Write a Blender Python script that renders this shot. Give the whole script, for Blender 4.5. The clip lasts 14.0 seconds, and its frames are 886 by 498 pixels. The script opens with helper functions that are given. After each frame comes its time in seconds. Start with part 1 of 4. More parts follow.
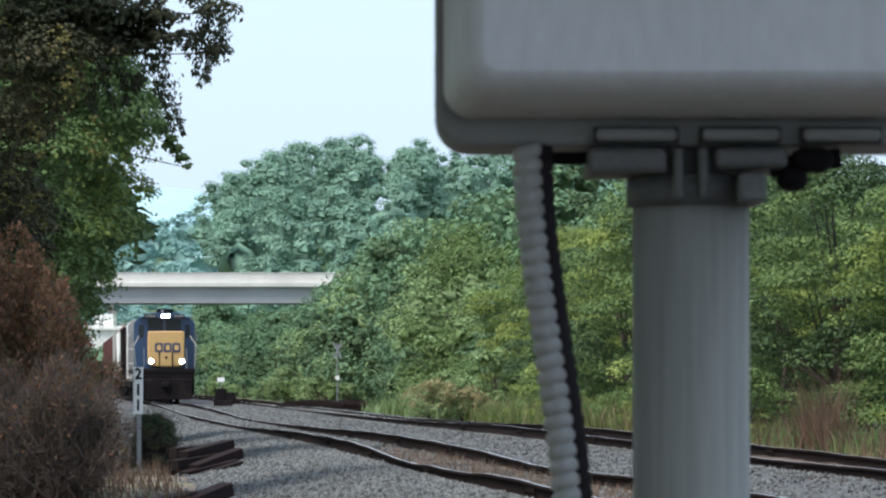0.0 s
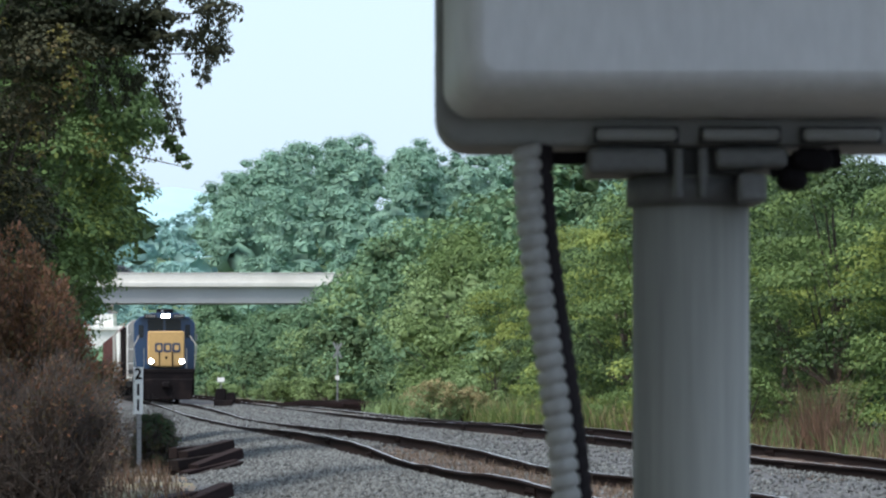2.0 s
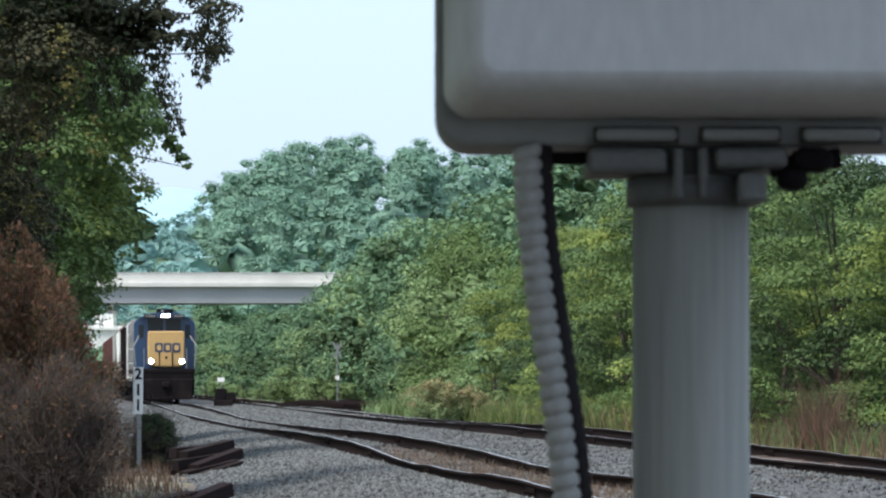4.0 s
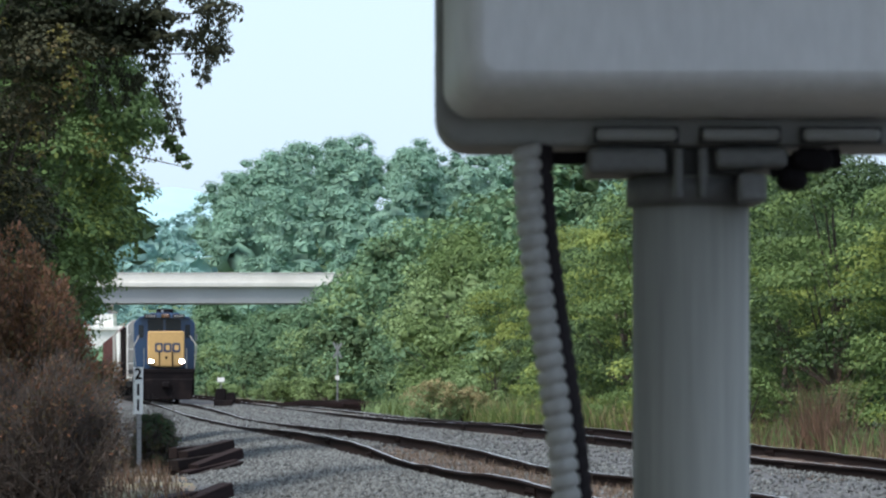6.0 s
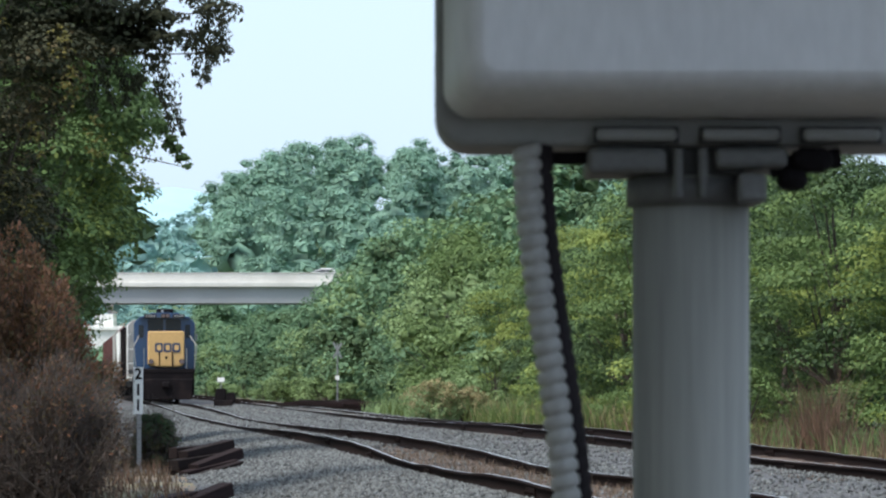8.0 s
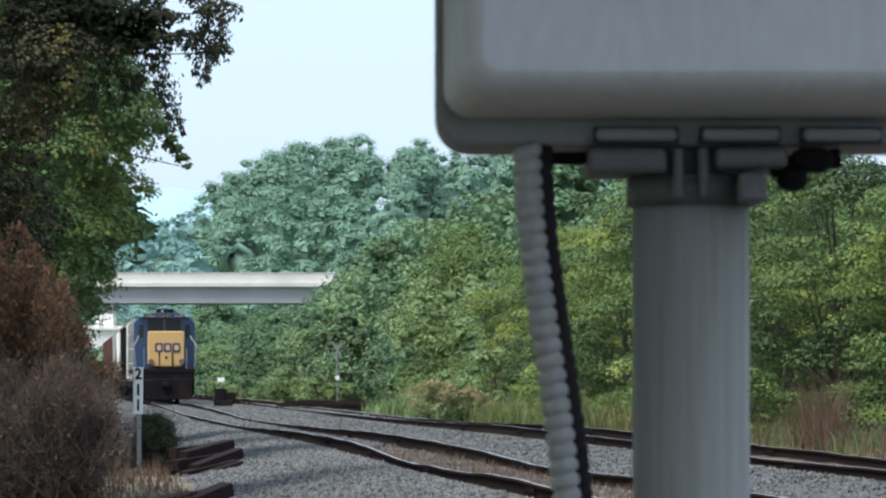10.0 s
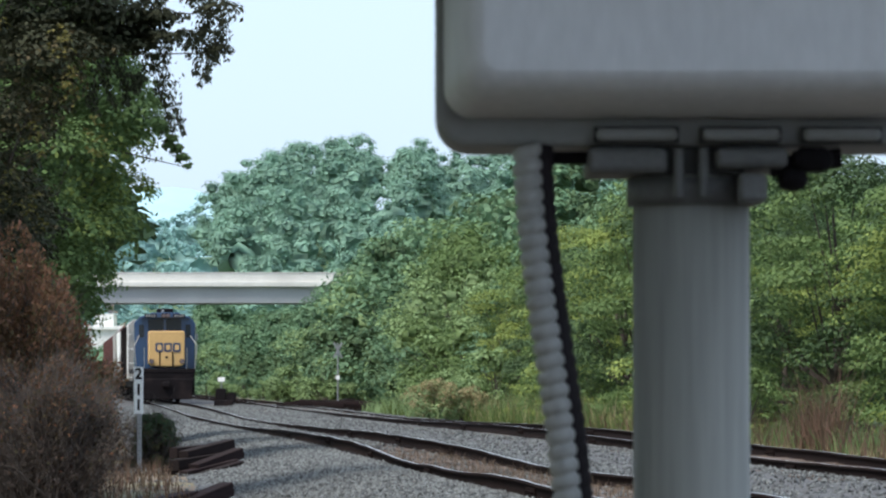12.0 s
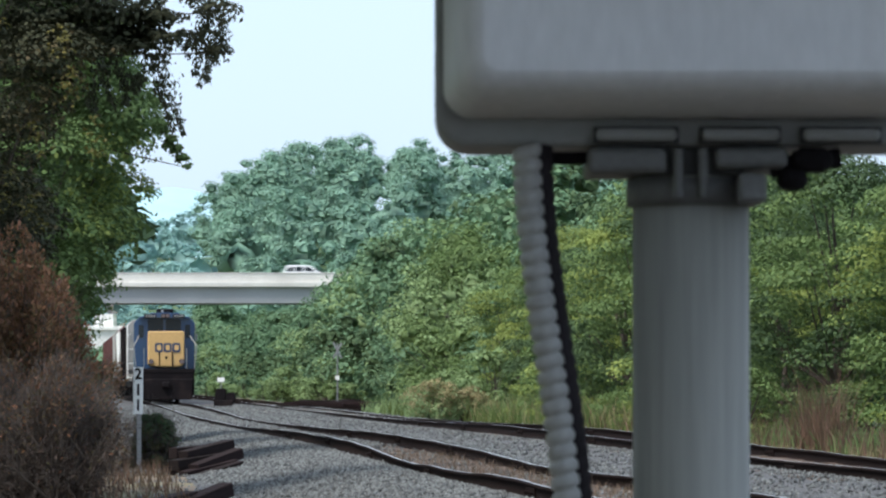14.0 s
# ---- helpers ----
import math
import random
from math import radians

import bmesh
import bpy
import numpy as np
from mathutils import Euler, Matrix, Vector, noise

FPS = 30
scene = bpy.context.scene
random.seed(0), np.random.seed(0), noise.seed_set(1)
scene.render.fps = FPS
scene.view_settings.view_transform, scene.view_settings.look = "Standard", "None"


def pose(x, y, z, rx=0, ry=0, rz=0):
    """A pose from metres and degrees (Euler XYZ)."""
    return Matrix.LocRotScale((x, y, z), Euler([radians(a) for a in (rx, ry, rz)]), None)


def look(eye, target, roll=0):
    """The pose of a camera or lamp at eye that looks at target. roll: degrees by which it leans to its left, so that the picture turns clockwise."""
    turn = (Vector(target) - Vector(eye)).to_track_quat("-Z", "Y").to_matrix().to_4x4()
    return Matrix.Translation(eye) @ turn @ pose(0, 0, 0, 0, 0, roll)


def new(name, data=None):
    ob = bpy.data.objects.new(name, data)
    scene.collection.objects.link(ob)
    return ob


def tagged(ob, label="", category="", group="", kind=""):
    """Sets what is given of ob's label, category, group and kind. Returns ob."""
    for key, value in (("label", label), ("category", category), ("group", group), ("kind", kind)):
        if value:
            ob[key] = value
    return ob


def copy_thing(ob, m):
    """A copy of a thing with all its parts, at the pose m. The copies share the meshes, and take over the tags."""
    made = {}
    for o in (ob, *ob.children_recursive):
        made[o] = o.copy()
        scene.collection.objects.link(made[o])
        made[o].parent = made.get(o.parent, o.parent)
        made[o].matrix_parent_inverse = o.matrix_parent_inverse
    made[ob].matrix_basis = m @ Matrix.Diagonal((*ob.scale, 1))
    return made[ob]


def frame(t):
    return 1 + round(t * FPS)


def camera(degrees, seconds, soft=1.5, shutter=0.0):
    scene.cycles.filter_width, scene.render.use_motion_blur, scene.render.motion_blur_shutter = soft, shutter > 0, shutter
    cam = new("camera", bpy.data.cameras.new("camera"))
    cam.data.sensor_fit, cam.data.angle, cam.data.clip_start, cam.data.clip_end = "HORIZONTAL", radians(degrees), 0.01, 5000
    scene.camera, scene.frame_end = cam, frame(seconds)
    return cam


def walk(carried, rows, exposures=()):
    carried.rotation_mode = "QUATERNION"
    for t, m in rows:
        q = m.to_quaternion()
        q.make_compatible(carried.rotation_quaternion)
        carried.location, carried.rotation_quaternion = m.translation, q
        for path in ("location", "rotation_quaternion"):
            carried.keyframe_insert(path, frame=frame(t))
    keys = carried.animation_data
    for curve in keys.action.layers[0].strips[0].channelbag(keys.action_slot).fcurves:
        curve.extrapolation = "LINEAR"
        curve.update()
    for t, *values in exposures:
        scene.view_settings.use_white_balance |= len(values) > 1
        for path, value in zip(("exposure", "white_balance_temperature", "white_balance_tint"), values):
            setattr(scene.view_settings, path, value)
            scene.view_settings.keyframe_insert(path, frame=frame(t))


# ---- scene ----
cam = camera(11.19, 14.0, soft=2.25, shutter=0.5)
EYE = (0.0, 0.0, 1.05)
cam.data.dof.use_dof = True
cam.data.dof.focus_distance = 240.0
cam.data.dof.aperture_fstop = 34.0


def gaze(pan, tilt):
    """The camera's pose from its turn to the right and its tilt upwards, in degrees."""
    return pose(*EYE, 90 + tilt, 0, -pan)


walk(cam, [(0.0, gaze(0, 1.683)), (11.6, gaze(0, 1.683)), (12.4, gaze(-0.010, 1.676)),
           (13.0, gaze(-0.011, 1.674)), (13.4, gaze(0, 1.683)), (14.0, gaze(0, 1.683))])

# ---- light ----
SUN_ELEVATION, SUN_TURN = radians(58), radians(-126)
world = bpy.data.worlds.new("world")
scene.world = world
world.use_nodes = True
wn, wl = world.node_tree.nodes, world.node_tree.links
sky = wn.new("ShaderNodeTexSky")
sky.sky_type = "NISHITA"
sky.sun_disc = False
sky.sun_elevation, sky.sun_rotation = SUN_ELEVATION, SUN_TURN
sky.air_density, sky.dust_density, sky.ozone_density = 1.0, 3.0, 1.5
veil = wn.new("ShaderNodeMix")
veil.data_type = "RGBA"
veil.inputs["Factor"].default_value = 0.62
veil.inputs["B"].default_value = (7.2, 9.15, 11.6, 1)
wl.new(sky.outputs["Color"], veil.inputs["A"])
wl.new(veil.outputs["Result"], wn["Background"].inputs["Color"])
wn["Background"].inputs["Strength"].default_value = 0.13
sun_data = bpy.data.lights.new("sun", "SUN")
sun_data.energy, sun_data.angle, sun_data.color = 4.1, radians(24), (1.0, 0.95, 0.88)
sun = new("sun", sun_data)
sun.matrix_world = look((0, 0, 0), (-math.sin(SUN_TURN) * math.cos(SUN_ELEVATION), -math.cos(SUN_TURN) * math.cos(SUN_ELEVATION), -math.sin(SUN_ELEVATION)))
scene.view_settings.exposure = 0.13


# ---- materials ----
def material(name, colour, rough=0.6, metal=0.0, vary=0.25, grain=8.0, fine=60.0, bump=0.15, stain=None, stain_amount=0.35,
             per="", spread=0.0, translucent=0.0, stretch=(1, 1, 1), coat=0.0, shine=0.5):
    """A surface with variation at two scales, fine relief and, where wanted, stains and a spread from piece to piece."""
    m = bpy.data.materials.new(name)
    m.use_nodes = True
    n, l = m.node_tree.nodes, m.node_tree.links
    bsdf = n["Principled BSDF"]
    bsdf.inputs["Roughness"].default_value = rough
    bsdf.inputs["Metallic"].default_value = metal
    bsdf.inputs["Coat Weight"].default_value = coat
    bsdf.inputs["Specular IOR Level"].default_value = shine
    place = n.new("ShaderNodeTexCoord")
    mapping = n.new("ShaderNodeMapping")
    mapping.inputs["Scale"].default_value = stretch
    l.new(place.outputs["Object"], mapping.inputs["Vector"])
    big = n.new("ShaderNodeTexNoise")
    big.inputs["Scale"].default_value, big.inputs["Detail"].default_value = grain, 5
    small = n.new("ShaderNodeTexNoise")
    small.inputs["Scale"].default_value, small.inputs["Detail"].default_value = fine, 3
    for tex in (big, small):
        l.new(mapping.outputs["Vector"], tex.inputs["Vector"])
    both = n.new("ShaderNodeMath")
    both.operation = "ADD"
    l.new(big.outputs["Fac"], both.inputs[0])
    l.new(small.outputs["Fac"], both.inputs[1])
    tone = n.new("ShaderNodeMapRange")
    tone.inputs["From Min"].default_value, tone.inputs["From Max"].default_value = 0.6, 1.4
    tone.inputs["To Min"].default_value, tone.inputs["To Max"].default_value = 1 - vary, 1 + vary
    l.new(both.outputs[0], tone.inputs["Value"])
    hue = n.new("ShaderNodeHueSaturation")
    hue.inputs["Color"].default_value = (*colour, 1)
    l.new(tone.outputs["Result"], hue.inputs["Value"])
    out = hue.outputs["Color"]
    if per:
        source = n.new("ShaderNodeObjectInfo" if per == "object" else "ShaderNodeNewGeometry")
        rand = source.outputs["Random" if per == "object" else "Random Per Island"]
        shift = n.new("ShaderNodeMapRange")
        shift.inputs["To Min"].default_value, shift.inputs["To Max"].default_value = 1 - spread, 1 + spread
        l.new(rand, shift.inputs["Value"])
        second = n.new("ShaderNodeHueSaturation")
        turn = n.new("ShaderNodeMapRange")
        turn.inputs["To Min"].default_value, turn.inputs["To Max"].default_value = 0.5 + 0.05 * spread, 0.5 - 0.05 * spread
        l.new(rand, turn.inputs["Value"])
        l.new(turn.outputs["Result"], second.inputs["Hue"])
        l.new(shift.outputs["Result"], second.inputs["Value"])
        l.new(out, second.inputs["Color"])
        out = second.outputs["Color"]
    if stain:
        blot = n.new("ShaderNodeTexNoise")
        blot.inputs["Scale"].default_value, blot.inputs["Detail"].default_value = grain * 0.5, 8
        l.new(mapping.outputs["Vector"], blot.inputs["Vector"])
        mask = n.new("ShaderNodeMapRange")
        mask.inputs["From Min"].default_value, mask.inputs["From Max"].default_value = 0.5, 0.72
        mask.inputs["To Max"].default_value = stain_amount
        l.new(blot.outputs["Fac"], mask.inputs["Value"])
        mix = n.new("ShaderNodeMix")
        mix.data_type = "RGBA"
        mix.inputs["B"].default_value = (*stain, 1)
        l.new(mask.outputs["Result"], mix.inputs["Factor"])
        l.new(out, mix.inputs["A"])
        out = mix.outputs["Result"]
    l.new(out, bsdf.inputs["Base Color"])
    if bump:
        relief = n.new("ShaderNodeBump")
        relief.inputs["Strength"].default_value, relief.inputs["Distance"].default_value = bump, 0.02
        l.new(both.outputs[0], relief.inputs["Height"])
        l.new(relief.outputs["Normal"], bsdf.inputs["Normal"])
    if translucent:
        thin = n.new("ShaderNodeBsdfTranslucent")
        l.new(out, thin.inputs["Color"])
        blend = n.new("ShaderNodeMixShader")
        blend.inputs["Fac"].default_value = translucent
        l.new(bsdf.outputs["BSDF"], blend.inputs[1])
        l.new(thin.outputs["BSDF"], blend.inputs[2])
        l.new(blend.outputs["Shader"], n["Material Output"].inputs["Surface"])
    return m


def glow(name, colour, strength):
    m = bpy.data.materials.new(name)
    m.use_nodes = True
    bsdf = m.node_tree.nodes["Principled BSDF"]
    bsdf.inputs["Base Color"].default_value = (0.9, 0.9, 0.85, 1)
    bsdf.inputs["Emission Color"].default_value = (*colour, 1)
    bsdf.inputs["Emission Strength"].default_value = strength
    return m


def leafy(name, colour, spread=0.27, translucent=0.38, rough=0.7, patch=0.45, fine=2.5):
    return material(name, colour, rough=rough, vary=0.3, grain=patch, fine=fine, bump=0, per="island", spread=spread, translucent=translucent, shine=0.2)


M_LEAF = leafy("leaf_green", (0.126, 0.192, 0.068), spread=0.16, translucent=0.26, patch=1.1)
M_LEAF_YELLOW = leafy("leaf_yellow_green", (0.225, 0.28, 0.078), spread=0.16, translucent=0.3, patch=1.1)
M_LEAF_DARK = leafy("leaf_dark_green", (0.07, 0.115, 0.052), spread=0.16, translucent=0.22, patch=1.1)
# the near tree's backlit darkness is put into this leaf colour
M_LEAF_DEEP = leafy("leaf_backlit_dark_green", (0.048, 0.052, 0.028), translucent=0.12)
# distance haze is mixed into these two leaf greens
M_LEAF_DISTANT = leafy("leaf_hazed_green", (0.138, 0.236, 0.132), spread=0.14, translucent=0.25, patch=0.8)
M_LEAF_DISTANT_PALE = leafy("leaf_hazed_pale_green", (0.218, 0.31, 0.14), spread=0.14, translucent=0.28, patch=0.8)
M_LEAF_RUST = leafy("leaf_dead_rust", (0.215, 0.118, 0.065), spread=0.4, translucent=0.2, patch=2.2)
M_LEAF_OLIVE = leafy("leaf_dead_olive", (0.1, 0.085, 0.04), spread=0.5, translucent=0.15)
M_LEAF_AUTUMN = leafy("leaf_yellowing", (0.16, 0.145, 0.045))
M_STRAW = leafy("straw", (0.17, 0.125, 0.09), spread=0.3, translucent=0.15)
M_LEAF_GREY = leafy("leaf_withered_grey", (0.055, 0.04, 0.031), spread=0.4, translucent=0.1)
# hill and far woods: haze is put into the pale, bluish leaf colour
M_LEAF_HILL = leafy("leaf_hill_hazed", (0.2, 0.335, 0.25), spread=0.09, translucent=0.12, patch=0.1, fine=0.4)
M_LEAF_FAR = leafy("leaf_far_hazed", (0.27, 0.45, 0.42), spread=0.04, patch=0.02, fine=0.06)
M_TWIG = material("twig_grey", (0.06, 0.047, 0.04), rough=0.85, vary=0.35, grain=6, fine=40, per="island", spread=0.4)
M_BARK = material("bark", (0.06, 0.047, 0.038), rough=0.9, vary=0.4, grain=4, fine=30, bump=0.6, stretch=(1, 1, 0.3))
M_GRASS_DRY = leafy("grass_dry", (0.29, 0.25, 0.13), spread=0.4, translucent=0.25)
M_GRASS = leafy("grass_green", (0.11, 0.15, 0.045), spread=0.4)
M_WEED_BROWN = leafy("weed_brown", (0.115, 0.075, 0.048), spread=0.5, translucent=0.15)
M_BALLAST = material("ballast_bed", (0.07, 0.07, 0.073), rough=0.9, vary=0.45, grain=3, fine=24, bump=1.0, stain=(0.12, 0.1, 0.085))
M_STONE = material("ballast_stone", (0.094, 0.1, 0.1), rough=0.85, vary=0.15, grain=2, fine=30, bump=0.2, per="island", spread=0.75)
M_FOULED = material("fouled_ballast", (0.11, 0.078, 0.062), rough=0.95, vary=0.5, grain=2, fine=22, bump=0.9, stain=(0.11, 0.085, 0.065), stain_amount=0.6)
M_DUSTY = material("dusty_ballast", (0.19, 0.165, 0.145), rough=0.95, vary=0.45, grain=0.5, fine=7, bump=0.8, stain=(0.09, 0.062, 0.05), stain_amount=0.8)
M_DIRT = material("dirt", (0.135, 0.1, 0.068), rough=0.95, vary=0.35, grain=0.6, fine=9, bump=0.6, stain=(0.13, 0.14, 0.05), stain_amount=0.7)
M_FIELD = material("field", (0.07, 0.115, 0.045), rough=0.95, vary=0.35, grain=0.15, fine=2, bump=0.4, stain=(0.1, 0.15, 0.06), stain_amount=0.5)
M_RAIL = material("rail_rust", (0.013, 0.0085, 0.0078), rough=0.95, shine=0.05, metal=0.0, vary=0.35, grain=3, fine=40, bump=0.25)
M_RAIL_TOP = material("rail_running_surface", (0.75, 0.74, 0.73), rough=0.35, metal=1.0, vary=0.12, grain=2, fine=20, bump=0.05)
M_TIE = material("tie_wood", (0.085, 0.06, 0.045), rough=0.9, vary=0.4, grain=3, fine=28, bump=0.7, per="object", spread=0.3, stretch=(0.25, 1, 1))
M_TIE_OLD = material("tie_creosote", (0.014, 0.008, 0.0075), rough=0.85, shine=0.2, vary=0.4, grain=3, fine=28, bump=0.6, per="object", spread=0.3, stretch=(0.25, 1, 1))
M_CONCRETE = material("concrete", (0.62, 0.6, 0.56), rough=0.85, vary=0.12, grain=0.7, fine=9, bump=0.1, stain=(0.36, 0.34, 0.31), stain_amount=0.35, stretch=(1, 1, 0.4))
M_GIRDER = material("girder_concrete", (0.36, 0.36, 0.37), rough=0.8, vary=0.12, grain=0.5, fine=8, bump=0.1, stain=(0.25, 0.24, 0.24))
M_ROAD = material("asphalt", (0.06, 0.06, 0.062), rough=0.9, vary=0.2, grain=1, fine=20, bump=0.2)
# box enamel darkened for the shade below the cover, plus its stains
M_BACK = material("grey_enamel_shaded", (0.24, 0.232, 0.225), rough=0.6, vary=0.1, grain=5, fine=60, bump=0.03, stain=(0.12, 0.11, 0.1), stain_amount=0.4)
M_BOX = material("grey_enamel", (0.62, 0.59, 0.585), rough=0.5, vary=0.1, grain=5, fine=60, bump=0.03, stain=(0.3, 0.28, 0.26), stain_amount=0.5, coat=0.15, stretch=(1, 1, 0.35))
M_POST = material("galvanised_steel", (0.33, 0.315, 0.285), rough=0.65, shine=0.3, metal=0.1, vary=0.2, grain=18, fine=90, bump=0.04, stain=(0.15, 0.14, 0.125), stain_amount=0.6, stretch=(1, 1, 0.05))
M_CAST = material("cast_bracket", (0.13, 0.125, 0.12), rough=0.6, metal=0.3, vary=0.2, grain=14, fine=90, bump=0.15)
# near-black put in where open slots and the flange gap fall dark
M_SLOT = material("slot_dark", (0.05, 0.048, 0.046), rough=0.8, vary=0.3, grain=14, fine=90)
M_CONDUIT = material("conduit_sheath", (0.33, 0.315, 0.295), rough=0.5, vary=0.12, grain=9, fine=80, bump=0.05, stain=(0.2, 0.18, 0.16))
M_BLACK = material("black_grime", (0.009, 0.007, 0.008), rough=0.8, shine=0.12, vary=0.4, grain=2, fine=20, bump=0.15, stain=(0.06, 0.04, 0.035), stain_amount=0.3)
M_BLUE = material("blue_enamel", (0.013, 0.048, 0.125), rough=0.4, vary=0.2, grain=1.5, fine=14, bump=0.05, stain=(0.06, 0.07, 0.09), coat=0.3)
M_YELLOW = material("yellow_enamel", (0.56, 0.35, 0.135), rough=0.5, vary=0.1, grain=1.5, fine=12, bump=0.04, stain=(0.42, 0.26, 0.09), stain_amount=0.3)
M_NAVY = material("navy_lettering", (0.03, 0.05, 0.1), rough=0.5, vary=0.15)
M_WHITE = material("white_enamel", (0.84, 0.84, 0.81), rough=0.45, vary=0.08, grain=2, fine=18, bump=0.05, stain=(0.5, 0.48, 0.44), stain_amount=0.3)
M_CAR_WHITE = material("car_white", (0.8, 0.8, 0.8), rough=0.25, vary=0.03, bump=0, coat=0.6)
M_CAR_SILVER = material("car_silver", (0.5, 0.52, 0.53), rough=0.3, metal=0.5, vary=0.03, bump=0, coat=0.6)
M_CAR_DARK = material("car_dark", (0.05, 0.055, 0.06), rough=0.3, vary=0.05, bump=0, coat=0.6)
M_GLASS = material("dark_glass", (0.02, 0.025, 0.03), rough=0.2, vary=0.05, bump=0, shine=0.3)
M_MAROON = material("boxcar_maroon", (0.12, 0.045, 0.04), rough=0.6, vary=0.3, grain=1, fine=9, bump=0.1, stain=(0.07, 0.04, 0.035))
M_HOPPER = material("hopper_grey", (0.31, 0.3, 0.28), rough=0.6, vary=0.2, grain=1, fine=9, bump=0.1, stain=(0.2, 0.15, 0.11), stain_amount=0.6, stretch=(1, 1, 0.3))
# near-black for the conduit's shaded side, drawn as a second hose
M_CONDUIT_SHADE = material("conduit_shade_black", (0.021, 0.016, 0.018), rough=0.8, shine=0.2, vary=0.3, grain=9, fine=80, bump=0.1)
M_RUBBER = material("rubber", (0.025, 0.025, 0.025), rough=0.85, vary=0.2)
M_STEEL = material("grey_steel", (0.3, 0.3, 0.3), rough=0.45, metal=0.7, vary=0.15)
M_LENS = material("dull_lens", (0.12, 0.09, 0.09), rough=0.15, vary=0.1, bump=0)
M_LAMP = glow("headlight_glow", (1.0, 0.95, 0.88), 40.0)
# ridge colour holds the blue of the air in front of it
M_RIDGE = material("ridge_woods_hazed", (0.33, 0.5, 0.56), rough=0.95, vary=0.06, grain=0.01, fine=0.05, bump=0)


# ---- building helpers ----
def part(name, bm, mat, parent=None, label=""):
    """One mesh object out of a bmesh, under a thing or a part."""
    me = bpy.data.meshes.new(name)
    bm.to_mesh(me)
    bm.free()
    me.materials.append(mat)
    ob = new(name, me)
    ob.parent = parent
    return tagged(ob, label)


def arrays(name, verts, faces, mat, parent=None, label="", smooth=False):
    """One mesh object out of arrays: n x 3 places and m x k corner indices."""
    me = bpy.data.meshes.new(name)
    faces = np.asarray(faces, dtype=np.int32)
    count, corners = faces.shape
    me.vertices.add(len(verts))
    me.vertices.foreach_set("co", np.asarray(verts, dtype=np.float32).ravel())
    me.loops.add(count * corners)
    me.loops.foreach_set("vertex_index", faces.ravel())
    me.polygons.add(count)
    me.polygons.foreach_set("loop_start", np.arange(0, count * corners, corners, dtype=np.int32))
    me.polygons.foreach_set("loop_total", np.full(count, corners, dtype=np.int32))
    if smooth:
        me.polygons.foreach_set("use_smooth", np.ones(count, dtype=bool))
    me.update(calc_edges=True)
    me.materials.append(mat)
    ob = new(name, me)
    ob.parent = parent
    return tagged(ob, label)


def thing(name, m, label, category, group="", kind=""):
    ob = new(name)
    ob.matrix_world = m
    return tagged(ob, label, category, group, kind)


def add_box(bm, x0, x1, y0, y1, z0, z1, bevel=0.0, turn=None):
    """A box with bevelled edges, added to bm."""
    made = bmesh.ops.create_cube(bm, size=1.0)["verts"]
    for v in made:
        v.co = Vector(((x0 + x1) / 2 + v.co.x * (x1 - x0), (y0 + y1) / 2 + v.co.y * (y1 - y0), (z0 + z1) / 2 + v.co.z * (z1 - z0)))
        if turn:
            v.co = turn @ v.co
    if bevel:
        edges = list({e for v in made for e in v.link_edges})
        bmesh.ops.bevel(bm, geom=edges, offset=bevel, segments=2, affect="EDGES", profile=0.5)
    return bm


def block(x0, x1, y0, y1, z0, z1, bevel=0.0, turn=None):
    return add_box(bmesh.new(), x0, x1, y0, y1, z0, z1, bevel, turn)


def add_tube(bm, a, b, r0, r1=None, sides=12):
    """A capped round bar from a to b."""
    a, b = Vector(a), Vector(b)
    way = b - a
    m = Matrix.Translation((a + b) / 2) @ way.to_track_quat("Z", "Y").to_matrix().to_4x4()
    bmesh.ops.create_cone(bm, cap_ends=True, segments=sides, radius1=r0, radius2=r0 if r1 is None else r1, depth=way.length, matrix=m)
    return bm


def tube(a, b, r0, r1=None, sides=12):
    return add_tube(bmesh.new(), a, b, r0, r1, sides)


def prism(outline, y0, y1, bevel=0.0):
    """An outline of (x, z) places drawn out from y0 to y1."""
    bm = bmesh.new()
    front = [bm.verts.new((x, y0, z)) for x, z in outline]
    back = [bm.verts.new((x, y1, z)) for x, z in outline]
    bm.faces.new(front)
    bm.faces.new(back[::-1])
    for i in range(len(outline)):
        j = (i + 1) % len(outline)
        bm.faces.new((front[j], front[i], back[i], back[j]))
    bmesh.ops.recalc_face_normals(bm, faces=bm.faces)
    if bevel:
        bmesh.ops.bevel(bm, geom=list(bm.edges), offset=bevel, segments=2, affect="EDGES", profile=0.5)
    return bm


def round_rect(x0, x1, z0, z1, r, steps=6):
    out = []
    for cx, cz, a in ((x1 - r, z1 - r, 0), (x0 + r, z1 - r, 90), (x0 + r, z0 + r, 180), (x1 - r, z0 + r, 270)):
        out += [(cx + r * math.cos(radians(a + 90 * i / steps)), cz + r * math.sin(radians(a + 90 * i / steps))) for i in range(steps + 1)]
    return out


# ---- the line of the railway ----
LINE_D = np.array([-60, 0, 30, 43.7, 50, 57.5, 70, 85, 113.5, 142, 185, 233, 300, 600, 5000], dtype=float)
LINE_X = np.array([11.2, 5.9, 3.1, 2.0, 1.42, 0.65, -0.3, -1.5, -4.35, -7.0, -10.3, -14.35, -20.2, -46.4, -430], dtype=float)
SPACING = 5.2


